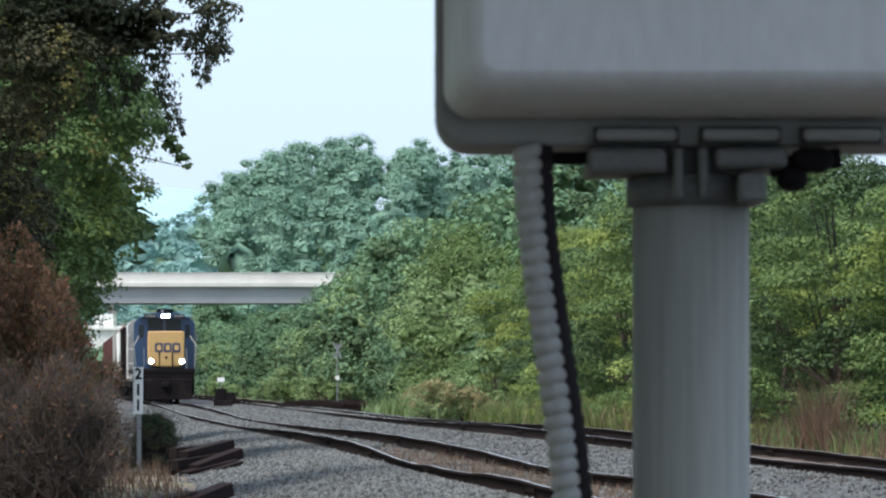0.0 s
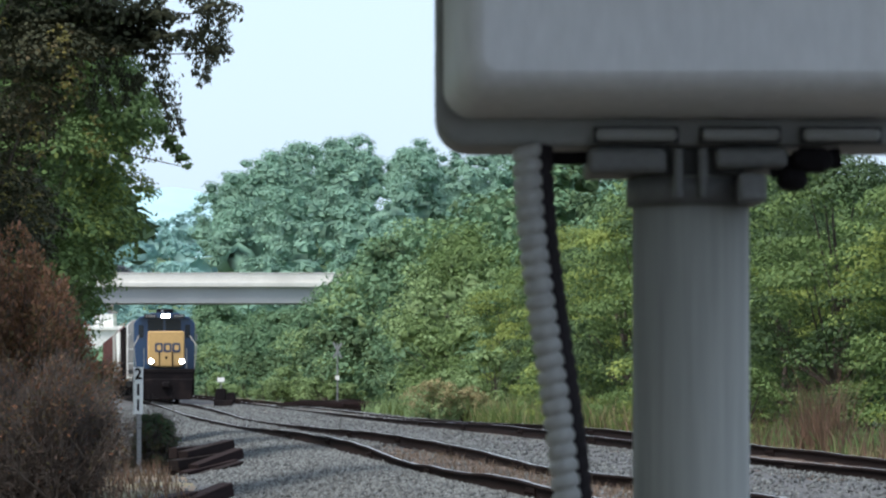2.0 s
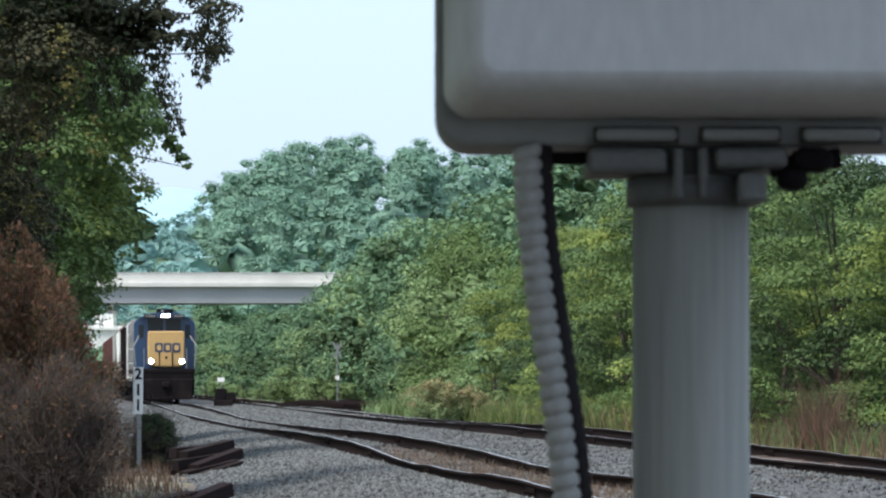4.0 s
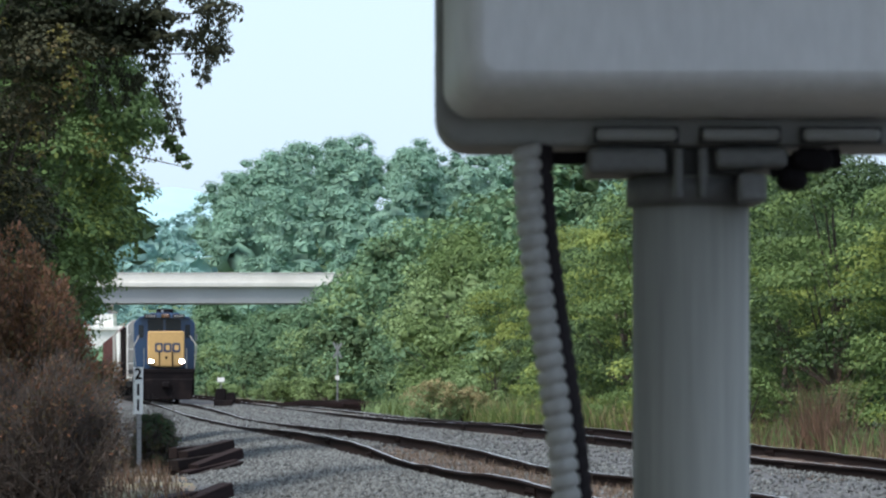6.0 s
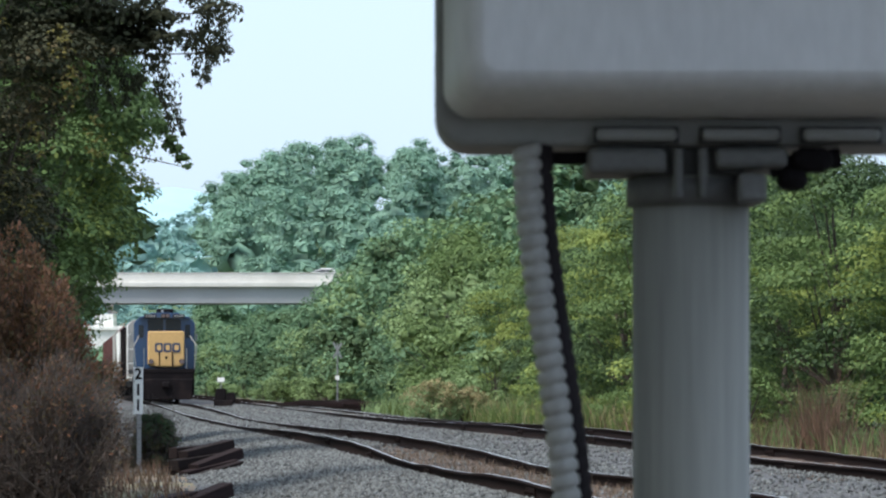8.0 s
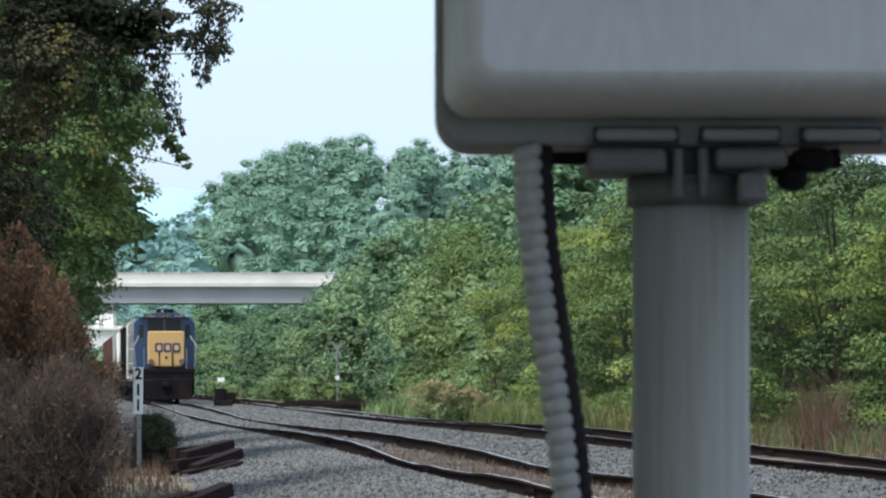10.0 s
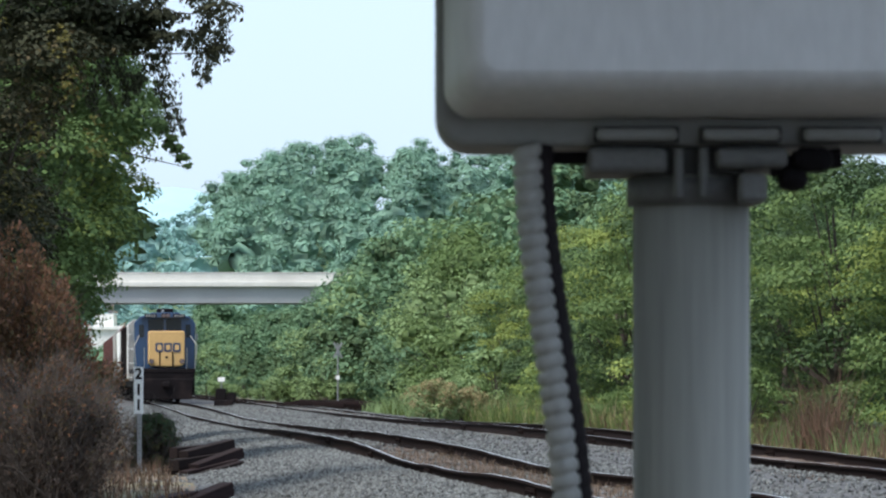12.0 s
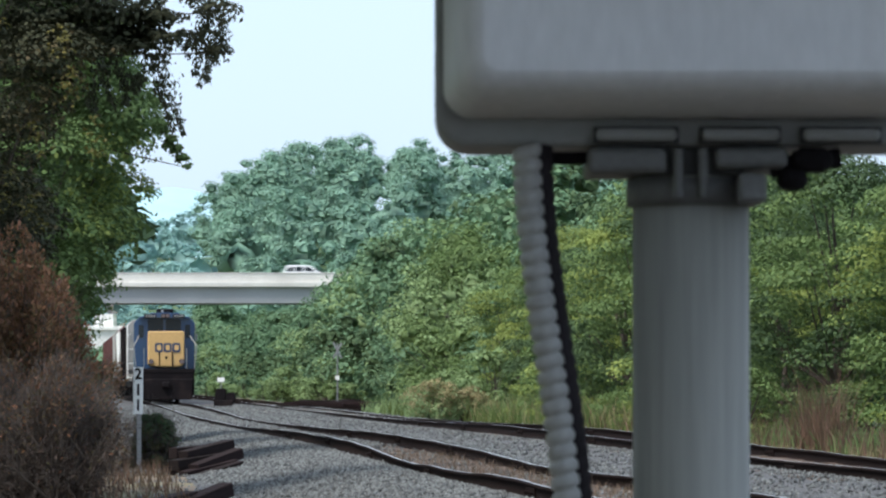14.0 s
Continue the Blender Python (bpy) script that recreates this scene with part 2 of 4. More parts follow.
def line(d):
    """The first track's middle, d metres ahead of the camera."""
    d = np.asarray(d, dtype=float)
    return (np.interp(d - 5, LINE_D, LINE_X) + 2 * np.interp(d, LINE_D, LINE_X) + np.interp(d + 5, LINE_D, LINE_X)) / 4


def smooth(a, b, v):
    t = np.clip((np.asarray(v, dtype=float) - a) / (b - a), 0, 1)
    return t * t * (3 - 2 * t)


def ground_height(x, d):
    """The land's height, with the railway bed, the wooded hill and the far rise."""
    x, d = np.asarray(x, dtype=float), np.asarray(d, dtype=float)
    u = x - line(d)
    bed = np.interp(u, [-60, -7, -3.4, -1.75, -1.4, 1.4, 2.2, 3.0, 3.8, 6.6, 7.0, 8.6, 12, 60],
                    [-0.5, -0.55, -0.5, -0.2, -0.17, -0.17, -0.22, -0.24, -0.17, -0.17, -0.2, -0.48, -0.35, 0.0])
    crest = np.interp(x, [-44, -40, -37, -34, -30, -21, -11, 0, 10, 20, 60, 200], [0, 6, 15, 21.5, 25, 28, 28, 26.5, 26, 26, 18, 10])
    hill = crest * smooth(560, 720, d)
    rise = 34 * smooth(820, 1200, d)
    return bed + np.maximum(hill, rise) * (d > 500)


def build_ground():
    d = np.concatenate([np.arange(-40, 40, 10), np.arange(40, 160, 1.5), np.arange(160, 480, 8), np.arange(480, 1300, 25), [1500, 2000, 2800, 3800, 4900]])
    u = np.concatenate([[-2500, -900, -400, -200, -120, -80, -50, -35, -25, -16, -11, -8, -6], np.arange(-4.8, 10, 0.4),
                        [11, 13, 16, 20, 26, 34, 44, 56, 70, 90, 120, 160, 220, 400, 900, 2500]])
    dd, uu = np.meshgrid(d, u, indexing="ij")
    xx = line(dd) + uu
    zz = ground_height(xx, dd)
    rough = np.array([noise.noise(Vector((x * 0.9, y * 0.9, 0))) for x, y in zip(xx.ravel(), dd.ravel())]).reshape(xx.shape)
    zz += rough * np.where(np.abs(uu - 2.6) < 6, 0.035, 0.1)
    verts = np.stack([xx, dd, zz], -1).reshape(-1, 3)
    i, j = np.meshgrid(np.arange(len(d) - 1), np.arange(len(u) - 1), indexing="ij")
    a = (i * len(u) + j).ravel()
    ob = arrays("ground", verts, np.stack([a, a + 1, a + len(u) + 1, a + len(u)], -1), M_BALLAST, smooth=True)
    ob.data.materials.append(M_DIRT)
    ob.data.materials.append(M_FIELD)
    ob.data.materials.append(M_FOULED)
    ob.data.materials.append(M_DUSTY)
    mid = ((u[:-1] + u[1:]) / 2)[j.ravel()]
    ahead = ((d[:-1] + d[1:]) / 2)[i.ravel()]
    between = (np.abs(mid) < 0.75) | (np.abs(mid - SPACING) < 0.75)
    dusty = (between & (ahead > 128)) | ((np.abs(mid - 2.6) < 1.1) & (ahead > 185) & (ahead < 260))
    ob.data.polygons.foreach_set("material_index", np.where(dusty, 4, np.where(between, 3, np.where((mid > -3.5) & (mid < 8.4), 0, np.where((mid > -12) & (mid < 12), 1, 2)))).astype(np.int32))
    tagged(ob, "grey ballast bed with brown dirt and grass beside it", "ground", kind="structure")


build_ground()


# ---- tracks ----
# height of each rail along the line, for the low joints that make the old rails wave
DIP_D = np.array([0, 38, 42, 45, 48, 51, 54, 57, 60, 64, 68, 72, 77, 82, 88, 95, 103, 113, 125, 142, 160, 185, 210, 240, 5000], dtype=float)
DIP = {"first_left": [0.0, -0.007, -0.015, -0.004, 0.012, 0.004, -0.021, -0.034, -0.041, -0.049, -0.018, 0.028, 0.05, 0.055, 0.037, 0.034, -0.008, -0.048, -0.064, -0.044, -0.09, -0.09, -0.045, 0.0, 0.0],
       "first_right": [0.0, 0.009, 0.017, 0.005, -0.004, -0.012, -0.021, -0.042, -0.05, -0.025, 0.01, 0.027, 0.033, 0.031, 0.034, 0.026, -0.01, -0.033, -0.084, -0.086, -0.051, -0.034, 0.026, 0.0, 0.0],
       "second_left": [0.0, -0.003, -0.006, -0.009, -0.011, -0.014, -0.017, -0.02, -0.024, -0.039, -0.035, -0.02, 0.0, 0.015, 0.03, 0.066, 0.085, 0.037, -0.002, -0.017, -0.044, -0.084, -0.056, 0.0, 0.0],
       "second_right": [0.0, -0.003, -0.006, -0.009, -0.012, -0.014, -0.017, -0.02, -0.023, -0.026, -0.005, -0.004, -0.004, 0.014, 0.041, 0.063, 0.074, 0.021, -0.035, -0.078, -0.09, -0.077, -0.085, 0.0, 0.0]}
RAIL_PROFILE = [(-0.075, -0.2), (0.075, -0.2), (0.075, -0.18), (0.012, -0.165), (0.012, -0.045), (0.037, -0.035), (0.037, -0.014), (0.024, -0.002), (0.013, 0.0),
                (-0.013, 0.0), (-0.024, -0.002), (-0.037, -0.014), (-0.037, -0.035), (-0.012, -0.045), (-0.012, -0.165), (-0.075, -0.18)]


def build_rail(key, offset, parent):
    d = np.concatenate([np.arange(-30, 150, 0.5), np.arange(150, 500, 5.0)])
    x = line(d) + offset + np.array([0.012 * noise.noise(Vector((v * 0.22, offset * 3, 4))) for v in d])
    z = np.interp(d, DIP_D, DIP[key]) + np.array([0.016 * noise.noise(Vector((v * 0.4, offset * 7, 0))) for v in d])
    z = (np.roll(z, 1) + 2 * z + np.roll(z, -1)) / 4
    k = len(RAIL_PROFILE)
    ring = np.array(RAIL_PROFILE)
    verts = np.stack([x[:, None] + ring[None, :, 0], np.repeat(d[:, None], k, 1), z[:, None] + ring[None, :, 1]], -1).reshape(-1, 3)
    i, j = np.meshgrid(np.arange(len(d) - 1), np.arange(k), indexing="ij")
    a, b = (i * k + j).ravel(), (i * k + (j + 1) % k).ravel()
    ob = arrays("rail", verts, np.stack([a, b, b + k, a + k], -1), M_RAIL, parent, "rusty steel rail with a bright worn top")
    ob.data.materials.append(M_RAIL_TOP)
    ob.data.polygons.foreach_set("material_index", np.where(j.ravel() == 8, 1, 0).astype(np.int32))
    # bolted joint bars, and the spiked plates on the ties under the nearer stretch
    for joint in np.arange(47.0 + 3 * (offset > 0), 150, 11.9):
        px, pz = float(np.interp(joint, d, x)), float(np.interp(joint, d, z))
        slope = math.degrees(math.atan2(-float(np.interp(joint + 1, d, x) - np.interp(joint - 1, d, x)), 2))
        bar = part("joint_bar", block(-0.034, 0.034, -0.42, 0.42, -0.15, -0.05, 0.008), M_RAIL, parent, "rusty bolted joint bar")
        bar.matrix_basis = pose(px, joint, pz, 0, 0, slope)
        for y in (-0.32, -0.12, 0.12, 0.32):
            part("bolt", tube((-0.055, y, -0.1), (0.055, y, -0.1), 0.016, sides=6), M_RAIL, bar)


TRACKS = []
for label, start, keys in (("railway track with worn wavy rails on weathered wooden ties", 0.0, ("first_left", "first_right")),
                           ("railway track with rusty rails on grey ballast", SPACING, ("second_left", "second_right"))):
    track = thing("railway_track", pose(0, 0, 0), label, "railway track", "parallel tracks")
    build_rail(keys[0], start - 0.755, track)
    build_rail(keys[1], start + 0.755, track)
    TRACKS.append((track, start))


# ---- foliage ----
def leaf_mesh(rng, centres, facing, size, tumble=0.32):
    """Folded leaves at the given places, turned about their facing: corner places and quads."""
    count = len(centres)
    facing = facing + rng.normal(0, tumble, (count, 3))
    facing /= np.linalg.norm(facing, axis=1, keepdims=True)
    along = np.cross(facing, rng.normal(0, 1, (count, 3)))
    along /= np.linalg.norm(along, axis=1, keepdims=True)
    across = np.cross(facing, along)
    s = (size * rng.uniform(0.6, 1.35, count))[:, None]
    fold = facing * s * 0.12
    verts = np.stack([centres - along * s * 0.5, centres + across * s * 0.3 + fold, centres + along * s * 0.5 - fold, centres - across * s * 0.3 + fold], 1)
    return verts.reshape(-1, 3), np.arange(count * 4).reshape(-1, 4)


def clump_leaves(rng, clumps, per_clump, squash=0.75, under=0.18):
    """Places and facings of leaves over the outer shells of round clumps (x, y, z, radius), fewer of them underneath."""
    clumps = np.asarray(clumps)
    weight = clumps[:, 3] ** 1.4
    pick = rng.choice(len(clumps), int(per_clump * len(clumps)), p=weight / weight.sum())
    way = rng.normal(0, 1, (len(pick), 3))
    way /= np.linalg.norm(way, axis=1, keepdims=True)
    low = (way[:, 2] < 0) & (rng.random(len(pick)) > under)
    way[low, 2] *= -1
    r = clumps[pick, 3] * rng.uniform(0.55, 1.08, len(pick)) ** 0.6
    centres = clumps[pick, :3] + way * r[:, None] * np.array([1, 1, squash])
    return centres, way * 0.8 + np.array([0, 0, 0.5])


KNOB = np.array([(x, y, z) for x in (-1, 0, 1) for y in (-1, 0, 1) for z in (-1, 0, 1) if (x, y, z) != (0, 0, 0)], dtype=float)
KNOB_FACES = []
for axis in range(3):
    for sign in (-1, 1):
        for a in (-1, 0):
            for b in (-1, 0):
                ring = []
                for p, q in ((a, b), (a + 1, b), (a + 1, b + 1), (a, b + 1))[::sign]:
                    corner = [p, q]
                    corner.insert(axis, sign)
                    ring.append(int(np.argmin(np.abs(KNOB - np.array(corner)).sum(1))))
                KNOB_FACES.append(ring)
KNOB_FACES = np.array(KNOB_FACES)
KNOB /= np.linalg.norm(KNOB, axis=1, keepdims=True)


def knobs(rng, clumps, squash=0.75, fill=0.4):
    """The dense inside of each clump, as an uneven knob of foliage: corner places and quads."""
    clumps = np.asarray(clumps)
    r = clumps[:, None, 3:4] * fill * rng.uniform(0.6, 1.1, (len(clumps), len(KNOB), 1))
    verts = clumps[:, None, :3] + KNOB[None] * r * np.array([1, 1, squash])
    faces = np.arange(len(clumps))[:, None, None] * len(KNOB) + KNOB_FACES[None]
    return verts.reshape(-1, 3), faces.reshape(-1, 4)


def merged(first, second):
    """Two sets of corner places and quads as one."""
    return np.concatenate([first[0], second[0]]), np.concatenate([first[1], second[1] + len(first[0])])


def crown_clumps(rng, count, height, radius, base, clump, lean=0.0):
    """Clumps over an egg-shaped crown from base to height, with an uneven outline."""
    out = []
    while len(out) < count:
        h = rng.random()
        girth = radius * (math.sin(math.pi * min(1, 0.12 + 0.86 * h)) ** 0.6) * rng.uniform(0.55, 1.12)
        a = rng.uniform(0, 2 * math.pi)
        out.append((math.cos(a) * girth + lean * h, math.sin(a) * girth, base + (height - base) * h * rng.uniform(0.93, 1.02), clump * rng.uniform(0.6, 1.35)))
    return out


def hemmed(balls, edge):
    """Clumps drawn in so that the crown stays behind the line's clearance: edge gives the furthest x for each height."""
    zs, xs = zip(*edge)
    return [(min(x, float(np.interp(z, zs, xs)) - 0.75 * r - 0.16 * (1 + math.sin(9 * z + 5 * y))), y, z, r) for x, y, z, r in balls]


def branch_mesh(rng, clumps, height, girth):
    """A tapered trunk and limbs that reach into the clumps."""
    bm = bmesh.new()
    knots = [Vector((rng.normal(0, 0.02) * height * i / 4, rng.normal(0, 0.02) * height * i / 4, height * 0.8 * i / 4 - 0.2)) for i in range(5)]
    for i in range(4):
        add_tube(bm, knots[i], knots[i + 1], girth * (1 - 0.2 * i), girth * (0.8 - 0.2 * i), 8)
    for c in clumps[:: max(1, len(clumps) // 16)]:
        end = Vector(c[:3])
        start = knots[min(3, max(0, int(end.z / height * 3)))]
        mid = start.lerp(end, 0.5) + Vector((0, 0, -0.05 * height * rng.random()))
        add_tube(bm, start, mid, girth * 0.35, girth * 0.22, 6)
        add_tube(bm, mid, end, girth * 0.22, girth * 0.06, 6)
    return bm


def build_tree(seed, name, label, height, radius, base, clump, clumps, leaves, size, leaf, extra=None, share=0.25, at=None, group="", bough=(), edge=None):
    """A tree with a trunk and a crown of leaves; extra is a second leaf colour for part of the crown."""
    rng = np.random.default_rng(seed)
    tree = thing(name, at or pose(0, 0, 0), label, "tree", group)
    balls = crown_clumps(rng, clumps, height, radius, base, clump)
    if edge is not None:
        balls = hemmed(balls, edge)
    part("trunk", branch_mesh(rng, balls, height, 0.015 * height + 0.03), M_BARK, tree)
    for a, b in zip(bough[:104:26], bough[25:104:26]):
        part("limb", tube((a[0] * 0.5, 0, a[2] - 0.3), b[:3], 0.022, 0.006, 7), M_BARK, tree)
    balls += list(bough)
    centres, facing = clump_leaves(rng, balls, leaves / len(balls), 0.5 if 0.11 < size < 0.15 else 0.75)
    cut = int(len(centres) * (1 - share)) if extra else len(centres)
    order = np.argsort(np.sin(centres[:, 0] * 1.7 + seed) + np.cos(centres[:, 2] * 1.3) + rng.normal(0, 0.6, len(centres)))
    centres, facing = centres[order], facing[order]
    # the knobs fall to the two leaf colours as their leaves do
    solid = np.array(balls)
    turn = np.sin(solid[:, 0] * 1.7 + seed) + np.cos(solid[:, 2] * 1.3)
    split = np.quantile(turn, 1 - share) if extra else 9.0
    inner = [knobs(rng, solid[mask]) if mask.any() and size > 0.15 else None for mask in (turn <= split, turn > split)]
    for leaves_at, facing_at, core, mat in ((centres[:cut], facing[:cut], inner[0], leaf), (centres[cut:], facing[cut:], inner[1], extra)):
        if mat:
            made = leaf_mesh(rng, leaves_at, facing_at, size)
            arrays("crown", *(merged(made, core) if core else made), mat, tree)
    return tree


def moved(tree, x, d, turn, scale):
    m = pose(x, d, float(ground_height(x, d)), 0, 0, turn) @ Matrix.Scale(scale, 4)
    return copy_thing(tree, m)


def plant_hedge():
    """The belt of young trees beside the second track."""
    rng = np.random.default_rng(5)
    near = [build_tree(11, "roadside_tree", "leafy green young tree in a dense trackside belt", 7.0, 2.6, 0.4, 0.9, 64, 19500, 0.125, M_LEAF, M_LEAF_YELLOW, 0.35, group="trackside trees"),
            build_tree(12, "roadside_tree", "yellow-green young tree in a dense trackside belt", 6.4, 2.4, 0.2, 0.85, 64, 19500, 0.125, M_LEAF_YELLOW, M_LEAF, 0.4, group="trackside trees"),
            build_tree(13, "roadside_tree", "dark green young tree in a dense trackside belt", 7.4, 2.3, 0.5, 0.88, 62, 19500, 0.125, M_LEAF_DARK, M_LEAF, 0.4, group="trackside trees")]
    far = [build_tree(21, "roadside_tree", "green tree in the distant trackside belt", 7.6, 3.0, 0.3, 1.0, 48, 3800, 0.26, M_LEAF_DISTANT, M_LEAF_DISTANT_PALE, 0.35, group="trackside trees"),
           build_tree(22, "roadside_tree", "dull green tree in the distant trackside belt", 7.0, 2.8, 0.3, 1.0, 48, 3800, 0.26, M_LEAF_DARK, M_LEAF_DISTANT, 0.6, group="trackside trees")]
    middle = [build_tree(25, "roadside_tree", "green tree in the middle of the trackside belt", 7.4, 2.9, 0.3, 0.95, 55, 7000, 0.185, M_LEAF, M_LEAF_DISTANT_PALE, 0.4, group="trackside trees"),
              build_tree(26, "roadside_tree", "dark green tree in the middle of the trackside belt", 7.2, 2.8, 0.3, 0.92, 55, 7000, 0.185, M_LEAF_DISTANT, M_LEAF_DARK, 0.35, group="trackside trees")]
    shrub = build_tree(31, "trackside_shrub", "bushy green shrub beside the track", 2.6, 1.5, 0.1, 0.5, 30, 3400, 0.13, M_LEAF, M_LEAF_YELLOW, 0.3, group="trackside shrubs")
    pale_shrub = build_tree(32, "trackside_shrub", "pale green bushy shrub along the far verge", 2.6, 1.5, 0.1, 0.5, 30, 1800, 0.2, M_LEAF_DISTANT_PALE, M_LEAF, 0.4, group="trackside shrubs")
    used = set()

    def put(kind, x, d, turn, scale):
        if kind.name in used:
            moved(kind, x, d, turn, scale)
        else:
            used.add(kind.name)
            kind.matrix_world = pose(x, d, float(ground_height(x, d)), 0, 0, turn) @ Matrix.Scale(scale, 4)

    d = 96.0
    while d < 440:
        step = 4.8 if d < 175 else 7.5 if d < 300 else 8.5
        front = np.interp(d, [95, 160, 230, 295, 325, 400, 440], [0.93, 0.98, 1.02, 0.98, 0.8, 0.74, 0.7])
        back = np.interp(d, [95, 160, 250, 335, 350, 440], [1.05, 1.15, 1.22, 1.2, 0.84, 0.8])
        for offset, tall in ((7.6, float(front)), (11.5, float(back))):
            dd = d + rng.uniform(-1.2, 1.2) + offset * 0.3
            x = float(line(dd)) + SPACING + offset + rng.uniform(-0.9, 0.9) + float(np.interp(dd, [200, 245, 330, 380], [0, 1.5, 1.5, 0]))
            kinds = (near[2:] if d < 106 and offset > 9 else near[::2] if d < 120 else near if offset < 9 else middle) if d < 175 else middle if d < 245 and offset < 9 else far
            put(kinds[rng.integers(len(kinds))], x, dd, rng.uniform(0, 360), tall * rng.uniform(0.86, 1.08))
        if rng.random() < (0.95 if d < 150 else 0.45) and not 205 < d < 250:
            x = float(line(d)) + SPACING + 4.9 + rng.uniform(-0.3, 0.5)
            put(shrub if d < 150 else pale_shrub, x, d, rng.uniform(0, 360), rng.uniform(0.45, 1.15))
        d += step
    for x, d in ((-22.4, 428), (-20.0, 420), (-21.5, 437)):
        put(far[0], x, d, x * 40, 0.72)


plant_hedge()


def shade_trees():
    """Old trees added mostly out of view beside and behind the camera, as if the row went on, to keep its surroundings
    in shade.
    """
    kind = None
    # the tree at 55 darkens the drooping one; the last two fill leaf gaps
    for x, d, turn in ((-9.6, 44, 20), (-8.0, 31, 80), (-6.4, 19, 140), (-5.2, 8, 200), (-4.2, -2, 260), (-5.5, -13, 320), (-2.3, 1.6, 50), (-11.4, 55, 70), (-9.9, 92, 15), (-11.0, 104, 100)):
        m = pose(x, d, float(ground_height(x, d)), 0, 0, turn)
        if d == 55:
            m = m @ Matrix.Scale(1.12, 4)
        if kind is None:
            kind = build_tree(61, "broadleaf_tree", "tall leafy tree added to the row beside the first track, mostly unseen", 10.5, 3.4, 2.9, 0.9, 90, 5000, 0.46, M_LEAF, M_LEAF_DARK, 0.5,
                              at=m, group="trees beside the first track")
        else:
            copy_thing(kind, m)


shade_trees()


def left_trees():
    """The old trees that overhang the picture beside the first track."""
    x, d = -8.3, 80.0
    rng = np.random.default_rng(47)
    twig = [(3.2 + 0.6 * i / 25, rng.normal(0, 0.05), 6.2 - 0.8 * i / 25 + rng.normal(0, 0.08), rng.uniform(0.05, 0.12)) for i in range(26)]
    build_tree(41, "broadleaf_tree", "tall green broadleaf tree with dense foliage", 10.5, 3.7, 0.9, 0.8, 210, 125000, 0.105, M_LEAF, M_LEAF_YELLOW, 0.06,
               at=pose(x, d, float(ground_height(x, d))), group="trees beside the first track",
               edge=((0.5, 1.6), (2.0, 1.75), (2.8, 2.1), (3.4, 2.4), (3.9, 2.65), (4.5, 3.2), (5.4, 3.6), (6.3, 3.3), (7.0, 3.0), (9.0, 2.6)), bough=twig)
    x, d = -6.9, 60.0
    rng = np.random.default_rng(43)
    bough = []
    for x0, z0, x1, z1, hang in ((1.0, 6.2, 3.95, 6.35, 0.35), (1.2, 6.7, 4.05, 7.0, 0.5), (1.0, 6.1, 2.85, 6.15, 0.25), (0.8, 6.3, 3.4, 6.7, 0.4),
                                 (1.2, 6.0, 3.05, 6.1, 0.1), (1.3, 6.4, 3.15, 6.5, 0.1), (1.2, 6.2, 3.1, 6.3, 0.15)):
        for i in range(26):
            t = i / 25
            bough.append((x0 + (x1 - x0) * t, rng.normal(0, 0.3), z0 + (z1 - z0) * t - hang * t * t * rng.uniform(0.2, 1.3), rng.uniform(0.1, 0.22)))
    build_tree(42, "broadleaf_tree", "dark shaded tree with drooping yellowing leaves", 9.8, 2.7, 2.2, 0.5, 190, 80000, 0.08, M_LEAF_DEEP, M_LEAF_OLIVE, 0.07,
               at=pose(x, d, float(ground_height(x, d))), group="trees beside the first track", bough=bough,
               edge=((2.0, 1.45), (3.3, 1.75), (4.9, 1.85), (5.55, 1.75), (5.75, 2.3), (5.95, 3.0), (6.2, 3.4), (8.0, 3.6)))


left_trees()


def hanging_strands():
    """Drooping strands of narrow leaves under the boughs of the shaded tree."""
    rng = np.random.default_rng(44)
    tree = [o for o in scene.objects if o.get("label") == "dark shaded tree with drooping yellowing leaves"][0]
    strands = [(3.25, 6.1, 4.95, 70), (3.18, 6.0, 5.3, 45), (3.35, 5.7, 4.9, 45), (2.9, 6.0, 5.45, 40), (2.6, 5.9, 5.3, 50), (2.45, 5.8, 5.25, 40), (3.72, 6.2, 5.55, 40),
               (3.86, 6.3, 5.6, 40), (3.95, 6.5, 5.85, 35), (4.04, 6.6, 6.0, 35), (3.55, 6.2, 5.7, 30), (3.6, 6.7, 6.1, 40), (3.8, 6.8, 6.2, 40), (2.75, 5.7, 5.5, 30), (2.3, 5.6, 5.15, 40)]
    for x, z0, z1, count in strands:
        count *= 4
        t = np.sort(rng.random(count))
        sway = 0.09 * np.sin(t * 3 + x * 7)
        at = np.stack([x + sway + rng.normal(0, 0.06, count) * (1.25 - t), rng.normal(0, 0.09, count), z0 + (z1 - z0) * t], -1)
        down = np.stack([rng.normal(0, 0.5, count), rng.normal(0, 0.5, count), np.full(count, -1.0)], -1)
        down /= np.linalg.norm(down, axis=1, keepdims=True)
        side = np.cross(down, rng.normal(0, 1, (count, 3)))
        side /= np.linalg.norm(side, axis=1, keepdims=True)
        long = rng.uniform(0.05, 0.1, (count, 1))
        verts = np.stack([at, at + down * long * 0.5 + side * long * 0.2, at + down * long, at + down * long * 0.45 - side * long * 0.2], 1).reshape(-1, 3)
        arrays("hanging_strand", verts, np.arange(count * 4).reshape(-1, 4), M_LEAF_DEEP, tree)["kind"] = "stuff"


hanging_strands()


